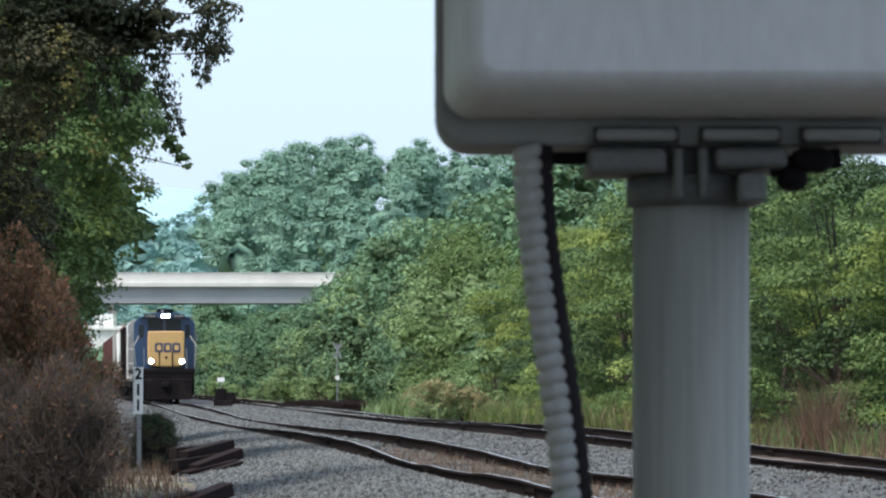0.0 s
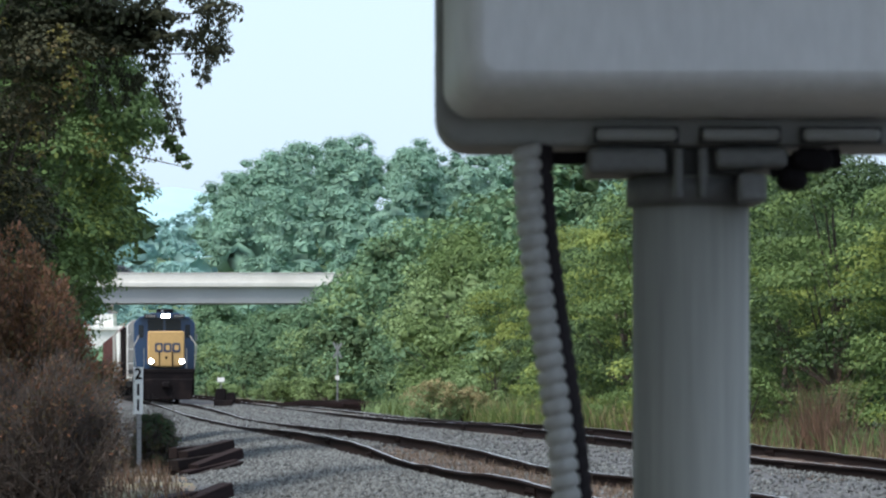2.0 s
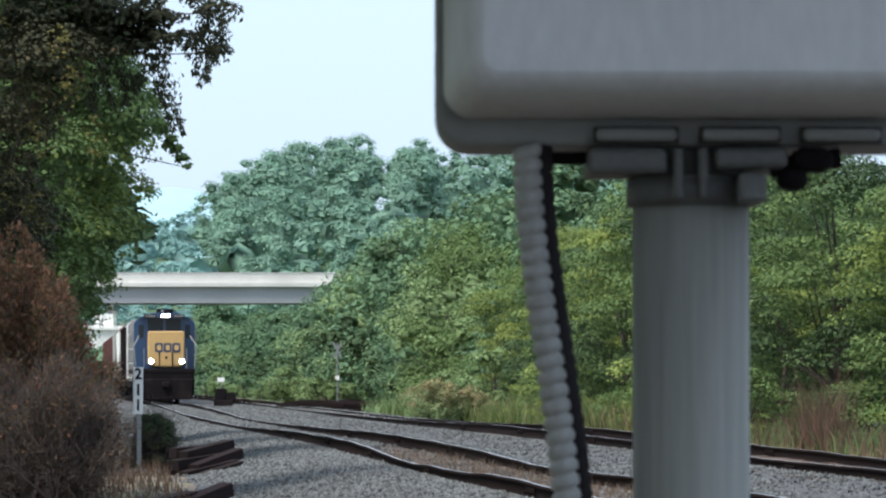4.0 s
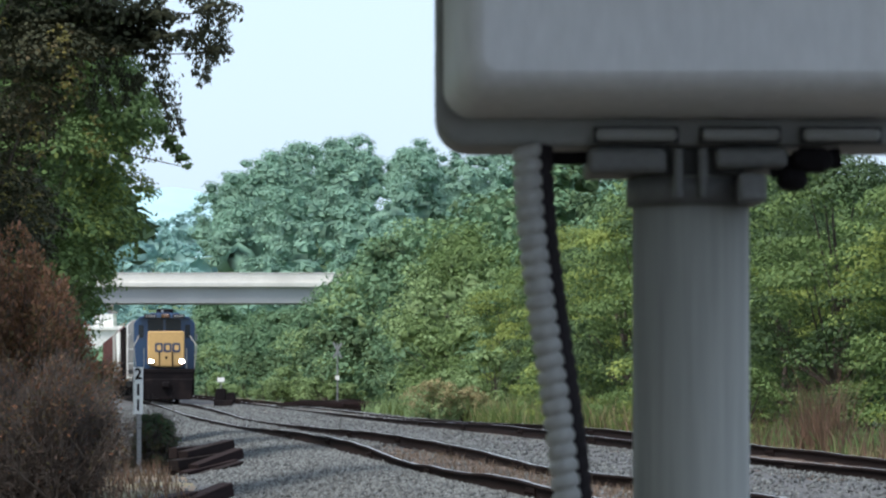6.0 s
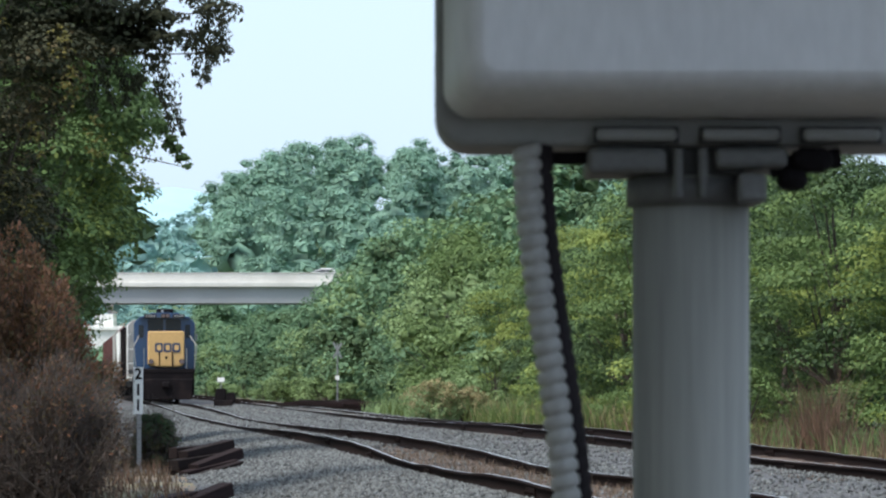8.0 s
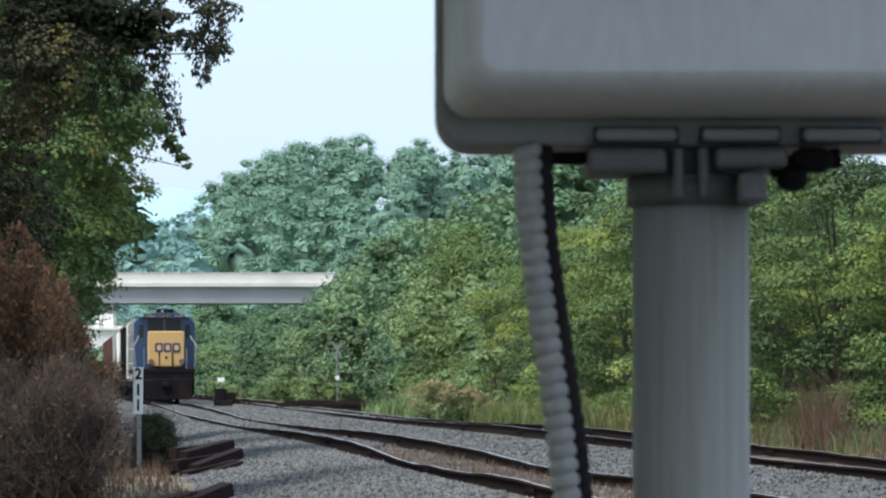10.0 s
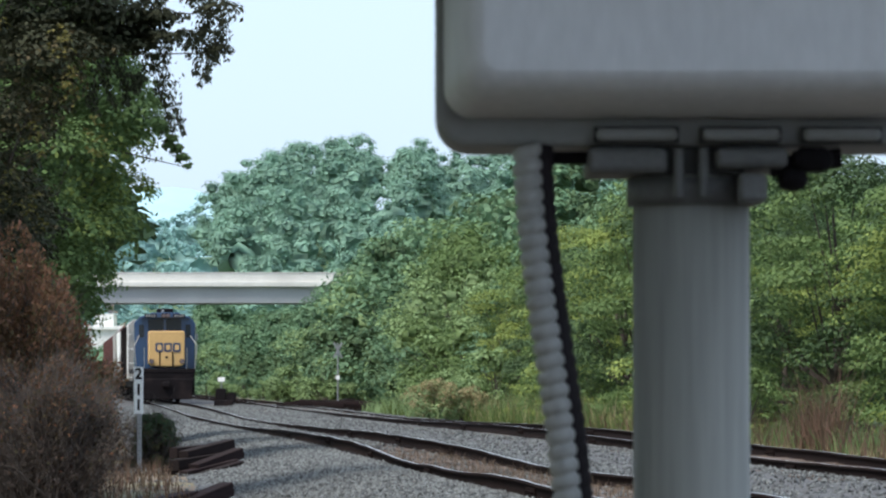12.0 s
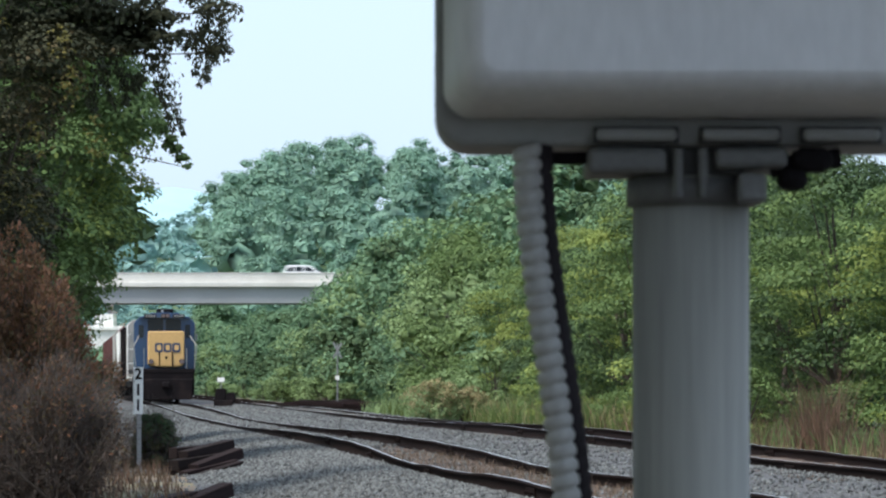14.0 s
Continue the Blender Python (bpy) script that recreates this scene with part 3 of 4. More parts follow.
def yellow_sprays():
    """Sprays of yellowing leaves that hang on the near side of the shaded tree."""
    rng = np.random.default_rng(46)
    tree = [o for o in scene.objects if o.get("label") == "dark shaded tree with drooping yellowing leaves"][0]
    for x, z, long in ((-4.75, 4.75, 0.45), (-4.45, 4.1, 0.5), (-5.15, 4.0, 0.4), (-5.55, 3.4, 0.5), (-5.2, 3.1, 0.4), (-4.9, 5.2, 0.3), (-5.75, 5.6, 0.3)):
        balls = []
        for i in range(8):
            balls.append((x + rng.normal(0, 0.06), 57.6 + rng.normal(0, 0.2), z + 0.3 - long * i / 7, rng.uniform(0.07, 0.16)))
        centres, facing = clump_leaves(rng, balls, 6)
        verts, faces = leaf_mesh(rng, centres, facing, 0.07)
        arrays("yellow_spray", verts - np.array(tree.matrix_basis.translation), faces, M_LEAF_AUTUMN, tree, "spray of yellowing leaves")["kind"] = "stuff"


yellow_sprays()


def build_shrub(seed, name, label, x, d, height, radius, clump, clumps, leaves, size, leaf, extra=None, share=0.3, twigs=0, edge=None, reach=0.4):
    rng = np.random.default_rng(seed)
    shrub = thing(name, pose(x, d, float(ground_height(x, d))), label, "shrub")
    balls = crown_clumps(rng, clumps, height, radius, 0.0, clump)
    balls = hemmed(balls, edge) if edge else balls
    bm = bmesh.new()
    for c in balls[:: max(1, clumps // 14)]:
        add_tube(bm, (rng.normal(0, 0.08), rng.normal(0, 0.08), -0.1), c[:3], 0.025, 0.006, 5)
    part("stem", bm, M_BARK, shrub)
    centres, facing = clump_leaves(rng, balls, leaves / clumps, under=0.6)
    cut = int(len(centres) * (1 - share)) if extra else len(centres)
    order = np.argsort(-centres[:, 2] + rng.normal(0, 0.35 * height, len(centres)))[::-1]
    centres, facing = centres[order], facing[order]
    arrays("foliage", *leaf_mesh(rng, centres[cut:], facing[cut:], size), leaf, shrub) if extra else None
    arrays("foliage", *leaf_mesh(rng, centres[:cut], facing[:cut], size), extra or leaf, shrub)
    if twigs:
        base = np.array([b[:3] for b in balls])[rng.integers(0, clumps, twigs)] * rng.uniform(0.6, 1.1, (twigs, 1)) + rng.normal(0, 0.16, (twigs, 3))
        way = rng.normal(0, 0.5, (twigs, 3)) + np.array([0, 0, 0.8])
        way *= (rng.uniform(0.3 * reach, reach, twigs) / np.linalg.norm(way, axis=1))[:, None]
        side = np.cross(way, rng.normal(0, 1, (twigs, 3)))
        side *= 0.004 / np.linalg.norm(side, axis=1, keepdims=True)
        up = np.cross(way, side)
        up *= 0.004 / np.linalg.norm(up, axis=1, keepdims=True)
        verts = np.stack([base - side, base + side, base + up, base + way], 1).reshape(-1, 3)
        f = np.arange(twigs)[:, None, None] * 4 + np.array([[0, 1, 3], [1, 2, 3], [2, 0, 3]])[None]
        arrays("twig", verts, f.reshape(-1, 3), M_TWIG, shrub)
    return shrub


def build_brush(seed, label, x, d, stems, height, spread, leaves, size, mats, twigs, edge, droop=0.15):
    """A ragged dying shrub: stems that fan out from the base, each a plume of scaly leaves and fine twigs that point along it."""
    rng = np.random.default_rng(seed)
    shrub = thing("dead_shrub", pose(x, d, float(ground_height(x, d))), label, "shrub")
    zs, xs = zip(*edge)
    bm = bmesh.new()
    at, way = [], []
    for i in range(stems):
        foot = Vector((rng.normal(0, 0.25 * spread), rng.normal(0, 0.3), -0.1))
        tip = Vector((rng.normal(0, 0.75) * spread, rng.normal(0, 0.6) * spread, height * rng.uniform(0.45, 1.02)))
        tip.x = min(tip.x, float(np.interp(tip.z, zs, xs)) - rng.uniform(0.0, 0.2))
        mid = foot.lerp(tip, 0.5) + Vector((0, 0, droop * height * rng.random()))
        add_tube(bm, foot, mid, 0.022, 0.012, 5)
        add_tube(bm, mid, tip, 0.012, 0.003, 5)
        count = int((leaves + twigs) / stems)
        t = rng.uniform(0.22, 1.04, (count, 1)) ** 0.8
        f, m, e = (np.array(v) for v in (foot, mid, tip))
        place = f * (1 - t) ** 2 + 2 * m * t * (1 - t) + e * t * t
        girth = 0.22 * (1.12 - t) + 0.03
        at.append(place + rng.normal(0, 1, (count, 3)) * girth * np.array([1, 1, 0.8]))
        along = 2 * (m - f) * (1 - t) + 2 * (e - m) * t
        way.append(along / np.linalg.norm(along, axis=1, keepdims=True) + rng.normal(0, 0.55, (count, 3)))
    part("stem", bm, M_BARK, shrub)
    at, way = np.concatenate(at), np.concatenate(way)
    low = np.maximum(0.02, at[:, 2])
    at[:, 2] = low
    at[:, 0] = np.minimum(at[:, 0], np.interp(low, zs, xs) + rng.normal(0, 0.05, len(at)))
    way /= np.linalg.norm(way, axis=1, keepdims=True)
    pick = rng.random(len(at)) < leaves / (leaves + twigs)
    for mat, share in mats:
        # each colour keeps to a stretch of the shrub's height, with a ragged seam
        band = np.clip(((at[:, 2] + rng.normal(0, 0.22 * height, len(at))) / height), 0, 0.999)
        mine = pick & (band >= share[0]) & (band < share[1])
        n = int(mine.sum())
        if not n:
            continue
        c, w = at[mine], way[mine]
        side = np.cross(w, rng.normal(0, 1, (n, 3)))
        side /= np.linalg.norm(side, axis=1, keepdims=True)
        s = (size * rng.uniform(0.6, 1.5, n))[:, None]
        verts = np.stack([c, c + w * s * 0.55 + side * s * 0.22, c + w * s, c + w * s * 0.5 - side * s * 0.22], 1).reshape(-1, 3)
        arrays("foliage", verts, np.arange(n * 4).reshape(-1, 4), mat, shrub)
    base, w = at[~pick], way[~pick]
    n = len(base)
    w = w * rng.uniform(0.08, 0.34, (n, 1))
    side = np.cross(w, rng.normal(0, 1, (n, 3)))
    side *= 0.0035 / np.linalg.norm(side, axis=1, keepdims=True)
    up = np.cross(w, side)
    up *= 0.0035 / np.linalg.norm(up, axis=1, keepdims=True)
    f = np.arange(n)[:, None, None] * 4 + np.array([[0, 1, 3], [1, 2, 3], [2, 0, 3]])[None]
    arrays("twig", np.stack([base - side, base + side, base + up, base + w], 1).reshape(-1, 3), f.reshape(-1, 3), M_TWIG, shrub)
    return shrub


# the lowest olive band of both rust shrubs colours in their inner shade
build_brush(51, "rust-brown dying cedar shrub with grey twigs", -5.35, 56.5, 95, 3.45, 1.0, 52000, 0.06, ((M_LEAF_OLIVE, (0.0, 0.28)), (M_LEAF_RUST, (0.28, 0.5)), (M_LEAF_OLIVE, (0.5, 0.58)), (M_LEAF_RUST, (0.58, 1.0))), 9000,
            ((0.0, 1.6), (1.2, 1.45), (1.5, 1.38), (1.8, 1.25), (2.1, 1.0), (2.4, 0.82), (2.8, 0.62), (3.2, 0.35), (3.6, 0.0)))
build_brush(56, "rust-brown ragged cedar branches beside the brush", -4.95, 57.6, 34, 2.35, 0.62, 14000, 0.06, ((M_LEAF_OLIVE, (0.0, 0.35)), (M_LEAF_RUST, (0.35, 1.0))), 4000,
            ((0.0, 1.0), (1.2, 0.95), (1.6, 0.8), (2.0, 0.5), (2.4, 0.2)))
build_brush(52, "grey-brown withered brush with bare twigs beside the track", -4.75, 54.0, 110, 1.75, 0.95, 26000, 0.045, ((M_LEAF_GREY, (0.0, 0.62)), (M_LEAF_OLIVE, (0.62, 0.78)), (M_LEAF_RUST, (0.78, 1.0))), 24000,
            ((0.0, 1.3), (0.5, 1.2), (0.9, 1.08), (1.3, 0.9), (1.6, 0.6), (1.9, 0.3)))
build_shrub(53, "evergreen_shrub", "low dark olive shrub on the ballast shoulder", -5.17, 81.0, 1.0, 0.36, 0.13, 75, 13000, 0.05, M_LEAF_DARK, M_LEAF_OLIVE, 0.45, 2600)
build_shrub(57, "dry_bush", "pale tan dry bush beside the second track", -0.35, 156.0, 1.35, 1.0, 0.3, 45, 5500, 0.09, M_GRASS_DRY, M_LEAF_DISTANT_PALE, 0.45)
build_shrub(58, "dry_bush", "pale green-tan spreading bush in the verge", 0.8, 157.0, 1.15, 0.95, 0.28, 40, 4600, 0.09, M_GRASS_DRY, M_LEAF_DISTANT_PALE, 0.5)


def far_woods():
    """Woods on the hill behind the bridge, and the fainter woods beyond."""
    rng = np.random.default_rng(8)
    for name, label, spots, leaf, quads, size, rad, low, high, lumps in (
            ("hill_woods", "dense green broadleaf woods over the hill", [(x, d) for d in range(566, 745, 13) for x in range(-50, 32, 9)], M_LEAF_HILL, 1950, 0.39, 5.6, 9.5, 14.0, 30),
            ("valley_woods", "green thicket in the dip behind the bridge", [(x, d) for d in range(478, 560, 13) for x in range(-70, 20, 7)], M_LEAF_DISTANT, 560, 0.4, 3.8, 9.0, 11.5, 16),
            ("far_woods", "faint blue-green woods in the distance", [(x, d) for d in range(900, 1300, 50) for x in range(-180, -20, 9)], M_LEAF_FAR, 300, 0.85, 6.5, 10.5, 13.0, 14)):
        places, faces_at, cores = [], [], []
        for x, d in spots:
            x, d = x + rng.uniform(-3.5, 3.5), d + rng.uniform(-4, 4)
            g = float(ground_height(x, d))
            tall = rng.uniform(low, high)
            wide = rad * rng.uniform(0.7, 1.15)
            if name == "hill_woods" and x - 0.8 * wide < -0.0552 * d:
                continue
            if name == "hill_woods" and x < -0.047 * d:
                tall += 4.0
            # the thicket is lower in front of the white building
            if name == "valley_woods" and x - 3 < -0.069 * d:
                tall *= 0.6
            # a domed crown: knobs of foliage over a half egg, its lower third left to the trunk
            balls = []
            for i in range(lumps):
                up = rng.uniform(0.02, 1.0)
                a = rng.uniform(0, 2 * math.pi)
                out = wide * math.sqrt(max(0.0, 1 - up * up)) * rng.uniform(0.75, 0.98)
                balls.append((x + math.cos(a) * out, d + math.sin(a) * out, g + tall * (0.3 + 0.62 * up), rad * rng.uniform(0.15, 0.34)))
            c, f = clump_leaves(rng, balls, quads / lumps, 0.8, 0.1)
            f = f * 0.8 + 0.6 * (c - np.array([x, d, g + tall * 0.4])) / rad
            places.append(c)
            faces_at.append(f)
            cores += balls + [(x, d, g + tall * 0.36, 1.2 * wide)]
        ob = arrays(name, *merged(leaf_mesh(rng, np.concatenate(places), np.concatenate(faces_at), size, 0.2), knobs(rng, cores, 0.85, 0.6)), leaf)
        tagged(ob, label, "woods", kind="stuff")


far_woods()


def far_ridge():
    x = np.linspace(-900, 900, 121)
    top = 118 + 38 * np.exp(-((x + 208) / 75) ** 2) + 6 * np.sin(x / 90)
    verts = np.concatenate([np.stack([x, np.full_like(x, 3500), top], -1), np.stack([x, np.full_like(x, 2900), np.full_like(x, 0.0)], -1)])
    a = np.arange(120)
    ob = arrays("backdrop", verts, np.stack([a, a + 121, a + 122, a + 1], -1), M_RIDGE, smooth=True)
    tagged(ob, "pale blue wooded ridge on the horizon", "ridge", kind="structure")


far_ridge()


# ---- road bridge ----
def build_bridge():
    bridge = thing("road_bridge", pose(0, 450, 0), "pale concrete road bridge with solid parapets", "bridge")
    part("parapet", block(-62, 12, 0.0, 0.3, 10.7, 11.85, 0.04), M_CONCRETE, bridge)
    part("coping", block(-62.05, 12.05, -0.05, 0.35, 11.854, 11.93, 0.02), M_CONCRETE, bridge)
    part("parapet", block(-62, 12, 11.7, 12.0, 10.7, 11.7, 0.04), M_CONCRETE, bridge)
    part("deck", block(-62, 12, -0.35, 12.35, 10.5, 10.95, 0.03), M_CONCRETE, bridge)
    for y in (0.25, 3.2, 6.2, 9.2):
        part("girder", prism([(-62, 8.88), (12, 8.88), (12, 10.497), (-62, 10.497)], y, y + 0.55, 0.02), M_GIRDER, bridge)
    for x in (-46, -13):
        for y in (1.5, 6, 10.5):
            part("column", tube((x, y, -0.6), (x, y, 8.0), 0.5, sides=20), M_CONCRETE, bridge)
        part("pier_cap", block(x - 0.6, x + 0.6, 0.2, 11.8, 8.0, 8.877, 0.05), M_CONCRETE, bridge)
    for name, x0, x1 in (("road_embankment", -560, -62.1), ("road_embankment", 12.1, 540)):
        bank = thing(name, pose(0, 450, 0), "grassy road embankment leading to the bridge", "embankment")
        bm = bmesh.new()
        rows = [[bm.verts.new((x, y, z)) for y, z in ((-16, -1), (-0.4, 10.5), (12.4, 10.5), (28, -1))] for x in (x0, x1)]
        for i in range(3):
            bm.faces.new((rows[0][i], rows[1][i], rows[1][i + 1], rows[0][i + 1]))
        bm.faces.new(rows[0])
        bm.faces.new(rows[1][::-1])
        bmesh.ops.recalc_face_normals(bm, faces=bm.faces)
        part("slope", bm, M_FIELD, bank)
        part("carriageway", block(x0, x1, 0.3, 11.7, 10.5, 10.95), M_ROAD, bank)


build_bridge()


# ---- white building beyond the bridge ----
def build_white_building():
    house = thing("flat_roofed_building", pose(-52, 700, float(ground_height(-52, 700))), "white flat-roofed building beyond the bridge", "building")
    part("wall", block(-4, 3.3, 0, 14, -1, 9.3, 0.05), M_WHITE, house)
    part("roof", block(-4.4, 3.7, -0.5, 14.5, 9.304, 9.9, 0.05), M_WHITE, house)
    part("roof_block", block(-2.2, 0.9, 1, 8, 9.904, 11.8, 0.05), M_WHITE, house)


build_white_building()


# ---- vehicles on the bridge ----
def build_car(name, label, side, roof, glass, paint, length, width=1.85):
    """A car that drives towards +x: side and glass are outlines of (x, z) from the middle of its length."""
    car = thing(name, pose(0, 0, 0), label, "car", "cars on the bridge")
    body = prism(side, -width / 2, width / 2, 0.04)
    part("body", body, paint, car)
    cabin = prism(roof, -width / 2 + 0.12, width / 2 - 0.12, 0.05)
    part("cabin", cabin, paint, car)
    for outline in glass:
        part("side_window", prism(outline, -width / 2 + 0.1, -width / 2 + 0.14), M_GLASS, car)
        part("side_window", prism(outline, width / 2 - 0.14, width / 2 - 0.1), M_GLASS, car)
    for x in (-length * 0.29, length * 0.31):
        for y in (-width / 2 + 0.1, width / 2 - 0.1):
            part("wheel", tube((x, y - 0.1, 0.34), (x, y + 0.1, 0.34), 0.34, sides=18), M_RUBBER, car)
    return car


SUV_SIDE = [(-2.35, 0.35), (2.3, 0.3), (2.38, 0.6), (2.3, 0.92), (1.25, 1.08), (-2.3, 1.1), (-2.4, 0.75)]
SUV_ROOF = [(-2.28, 1.06), (1.2, 1.06), (0.45, 1.66), (0.1, 1.76), (-1.75, 1.78), (-2.0, 1.7)]
SUV_GLASS = [[(-2.05, 1.14), (-1.35, 1.14), (-1.35, 1.6), (-1.8, 1.6)], [(-1.2, 1.14), (-0.35, 1.14), (-0.35, 1.62), (-1.2, 1.62)],
             [(-0.2, 1.14), (0.85, 1.14), (0.3, 1.58), (-0.2, 1.62)]]
SEDAN_SIDE = [(-2.3, 0.35), (2.3, 0.3), (2.36, 0.55), (2.25, 0.8), (1.1, 0.98), (-1.6, 1.02), (-2.3, 0.95), (-2.38, 0.6)]
SEDAN_ROOF = [(-1.75, 0.98), (1.15, 0.96), (0.35, 1.42), (-0.2, 1.48), (-0.75, 1.45)]
SEDAN_GLASS = [[(-1.35, 1.04), (-0.4, 1.04), (-0.4, 1.38), (-0.7, 1.38)], [(-0.3, 1.04), (0.75, 1.03), (0.25, 1.34), (-0.3, 1.38)]]
ROAD_Z = 10.95
CARS = []
for name, label, shape, paint, when, where in (
        ("sport_utility_vehicle", "white sport utility vehicle driving across the bridge", (SUV_SIDE, SUV_ROOF, SUV_GLASS, 4.75), M_CAR_WHITE, 1.2, -17.0),
        ("station_wagon", "dark grey station wagon driving across the bridge", (SUV_SIDE, SUV_ROOF, SUV_GLASS, 4.75), M_CAR_DARK, 2.4, -18.5),
        ("sedan", "white sedan driving across the bridge", (SEDAN_SIDE, SEDAN_ROOF, SEDAN_GLASS, 4.7), M_CAR_WHITE, 3.2, -31.5),
        ("sport_utility_vehicle", "silver sport utility vehicle driving across the bridge", (SUV_SIDE, SUV_ROOF, SUV_GLASS, 4.75), M_CAR_SILVER, 5.3, -15.9),
        ("sedan", "pale silver sedan driving across the bridge", (SEDAN_SIDE, SEDAN_ROOF, SEDAN_GLASS, 4.7), M_CAR_WHITE, 7.9, -14.9),
        ("sport_utility_vehicle", "bright white sport utility vehicle driving across the bridge", (SUV_SIDE, SUV_ROOF, SUV_GLASS, 4.75), M_CAR_WHITE, 13.8, -20.5)):
    CARS.append((build_car(name, label, *shape[:3], paint, shape[3]), when, where))


# ---- train ----
HEADING = 4.95


def build_locomotive():
    loco = thing("locomotive", pose(-14.3, 233.0, 0, 0, 0, HEADING), "dark blue and yellow diesel locomotive with a black plough", "locomotive")
    part("plough", prism([(-1.35, 0.14), (1.35, 0.14), (1.42, 1.2), (-1.42, 1.2)], -0.35, 0.1, 0.04), M_BLACK, loco)
    part("pilot", block(-1.5, 1.5, 0.12, 1.2, 0.35, 1.72, 0.05), M_BLACK, loco)
    part("coupler", block(-0.2, 0.2, -0.75, 0.1, 0.75, 1.05, 0.06), M_BLACK, loco)
    part("footplate", block(-1.53, 1.53, 0.1, 21.0, 1.5, 1.72, 0.03), M_BLACK, loco)
    part("nose", prism([(-0.87, 1.98), (-0.72, 1.86), (0.1, 1.8), (0.86, 1.86), (1.0, 1.98), (1.0, 3.6), (0.94, 3.67), (-0.8, 3.67), (-0.87, 3.6)], 0.7, 2.6, 0.05), M_YELLOW, loco, "yellow painted nose")
    part("nose_door", block(-0.27, 0.35, 0.665, 0.71, 1.88, 2.55, 0.012), M_YELLOW, loco)
    for x in (-0.29, 0.37):
        part("door_post", block(x - 0.03, x + 0.03, 0.64, 0.7, 1.85, 2.6, 0.01), M_BLACK, loco)
    part("door_latch", block(0.0, 0.12, 0.63, 0.664, 2.25, 2.36, 0.01), M_BLACK, loco)
    mark = new("nose_emblem")
    mark.parent = loco
    for x0 in (-0.52, -0.07, 0.38):
        part("emblem_bar", prism([(x, z) for x, z in round_rect(x0, x0 + 0.4, 2.58, 3.06, 0.09, 3)], 0.672, 0.698, 0.0), M_NAVY, mark, "dark blue emblem shape")
        part("emblem_inset", prism([(x, z) for x, z in round_rect(x0 + 0.1, x0 + 0.32, 2.68, 2.96, 0.06, 3)], 0.664, 0.671, 0.0), M_YELLOW, mark)
    cab = [(-1.55, 1.73), (1.55, 1.73), (1.57, 4.12), (1.3, 4.42), (0.6, 4.62), (-0.6, 4.62), (-1.3, 4.42), (-1.57, 4.12)]
    part("cab", prism(cab, 2.2, 5.0, 0.03), M_BLUE, loco, "dark blue cab")
    part("roof_visor", prism([(-1.35, 4.36), (1.35, 4.36), (0.62, 4.64), (-0.62, 4.64)], 1.75, 2.18, 0.02), M_BLUE, loco)
    for x0, x1, z0, z1 in ((-0.86, -0.06, 3.7, 4.3), (0.06, 0.86, 3.7, 4.3), (-1.34, -1.08, 3.35, 4.02), (1.08, 1.34, 3.35, 4.02)):
        part("windscreen", prism(round_rect(x0, x1, z0, z1, 0.07, 3), 2.16, 2.196), M_GLASS, loco)
    for x0 in (-1.05, 0.42):
        board = part("number_board", block(x0, x0 + 0.63, 1.71, 1.747, 4.38, 4.56, 0.01), M_BLACK, loco)
        for i in range(4):
            part("number_bar", block(x0 + 0.08 + 0.13 * i, x0 + 0.16 + 0.13 * i, 1.7, 1.708, 4.41, 4.53), M_STEEL, board)
    part("headlight_case", prism(round_rect(-0.2, 0.28, 4.34, 4.6, 0.1, 4), 1.6, 1.745, 0.01), M_BLACK, loco)
    part("horn", tube((-0.1, 2.3, 4.64), (-0.1, 2.8, 4.82), 0.09, 0.04), M_STEEL, loco)
    part("roof_unit", block(-0.4, 0.45, 2.6, 3.6, 4.63, 4.86, 0.05), M_BLACK, loco)
    part("hood", prism([(-0.92, 1.73), (0.92, 1.73), (0.92, 4.2), (0.6, 4.42), (-0.6, 4.42), (-0.92, 4.2)], 5.01, 20.5, 0.04), M_BLUE, loco)
    part("fuel_tank", block(-1.45, 1.45, 8, 13.5, 0.35, 1.45, 0.15), M_BLACK, loco)
    for y in (2.4, 4.3, 6.2, 15.2, 17.1, 19.0):
        for x in (-0.72, 0.72):
            part("wheel", tube((x - 0.07, y, 0.5), (x + 0.07, y, 0.5), 0.5, sides=20), M_BLACK, loco)
    for y0 in (1.6, 14.4):
        part("truck_frame", block(-1.2, 1.2, y0, y0 + 5.4, 0.55, 1.3, 0.08), M_BLACK, loco)
    for s in (-1, 1):
        part("handrail", tube((s * 1.5, 0.2, 1.72), (s * 1.62, 0.25, 2.9), 0.025), M_STEEL, loco)
        part("handrail", tube((s * 1.62, 0.25, 2.9), (s * 1.32, 2.1, 3.45), 0.025), M_HOPPER, loco)
        part("handrail", tube((s * 1.1, 0.2, 1.72), (s * 1.1, 0.25, 2.8), 0.02), M_STEEL, loco)
        part("grab_iron", tube((s * 1.6, 2.25, 2.4), (s * 1.6, 2.25, 4.1), 0.022), M_STEEL, loco)
        part("mirror", block(s * 1.68 - 0.06, s * 1.68 + 0.06, 2.9, 2.95, 3.2, 3.55, 0.015), M_STEEL, loco)
        for k in range(4):
            part("step", block(min(s * 1.18, s * 1.5), max(s * 1.18, s * 1.5), 0.16, 0.4, 0.3 + 0.36 * k, 0.34 + 0.36 * k, 0.01), M_STEEL, loco)
    lamps = []
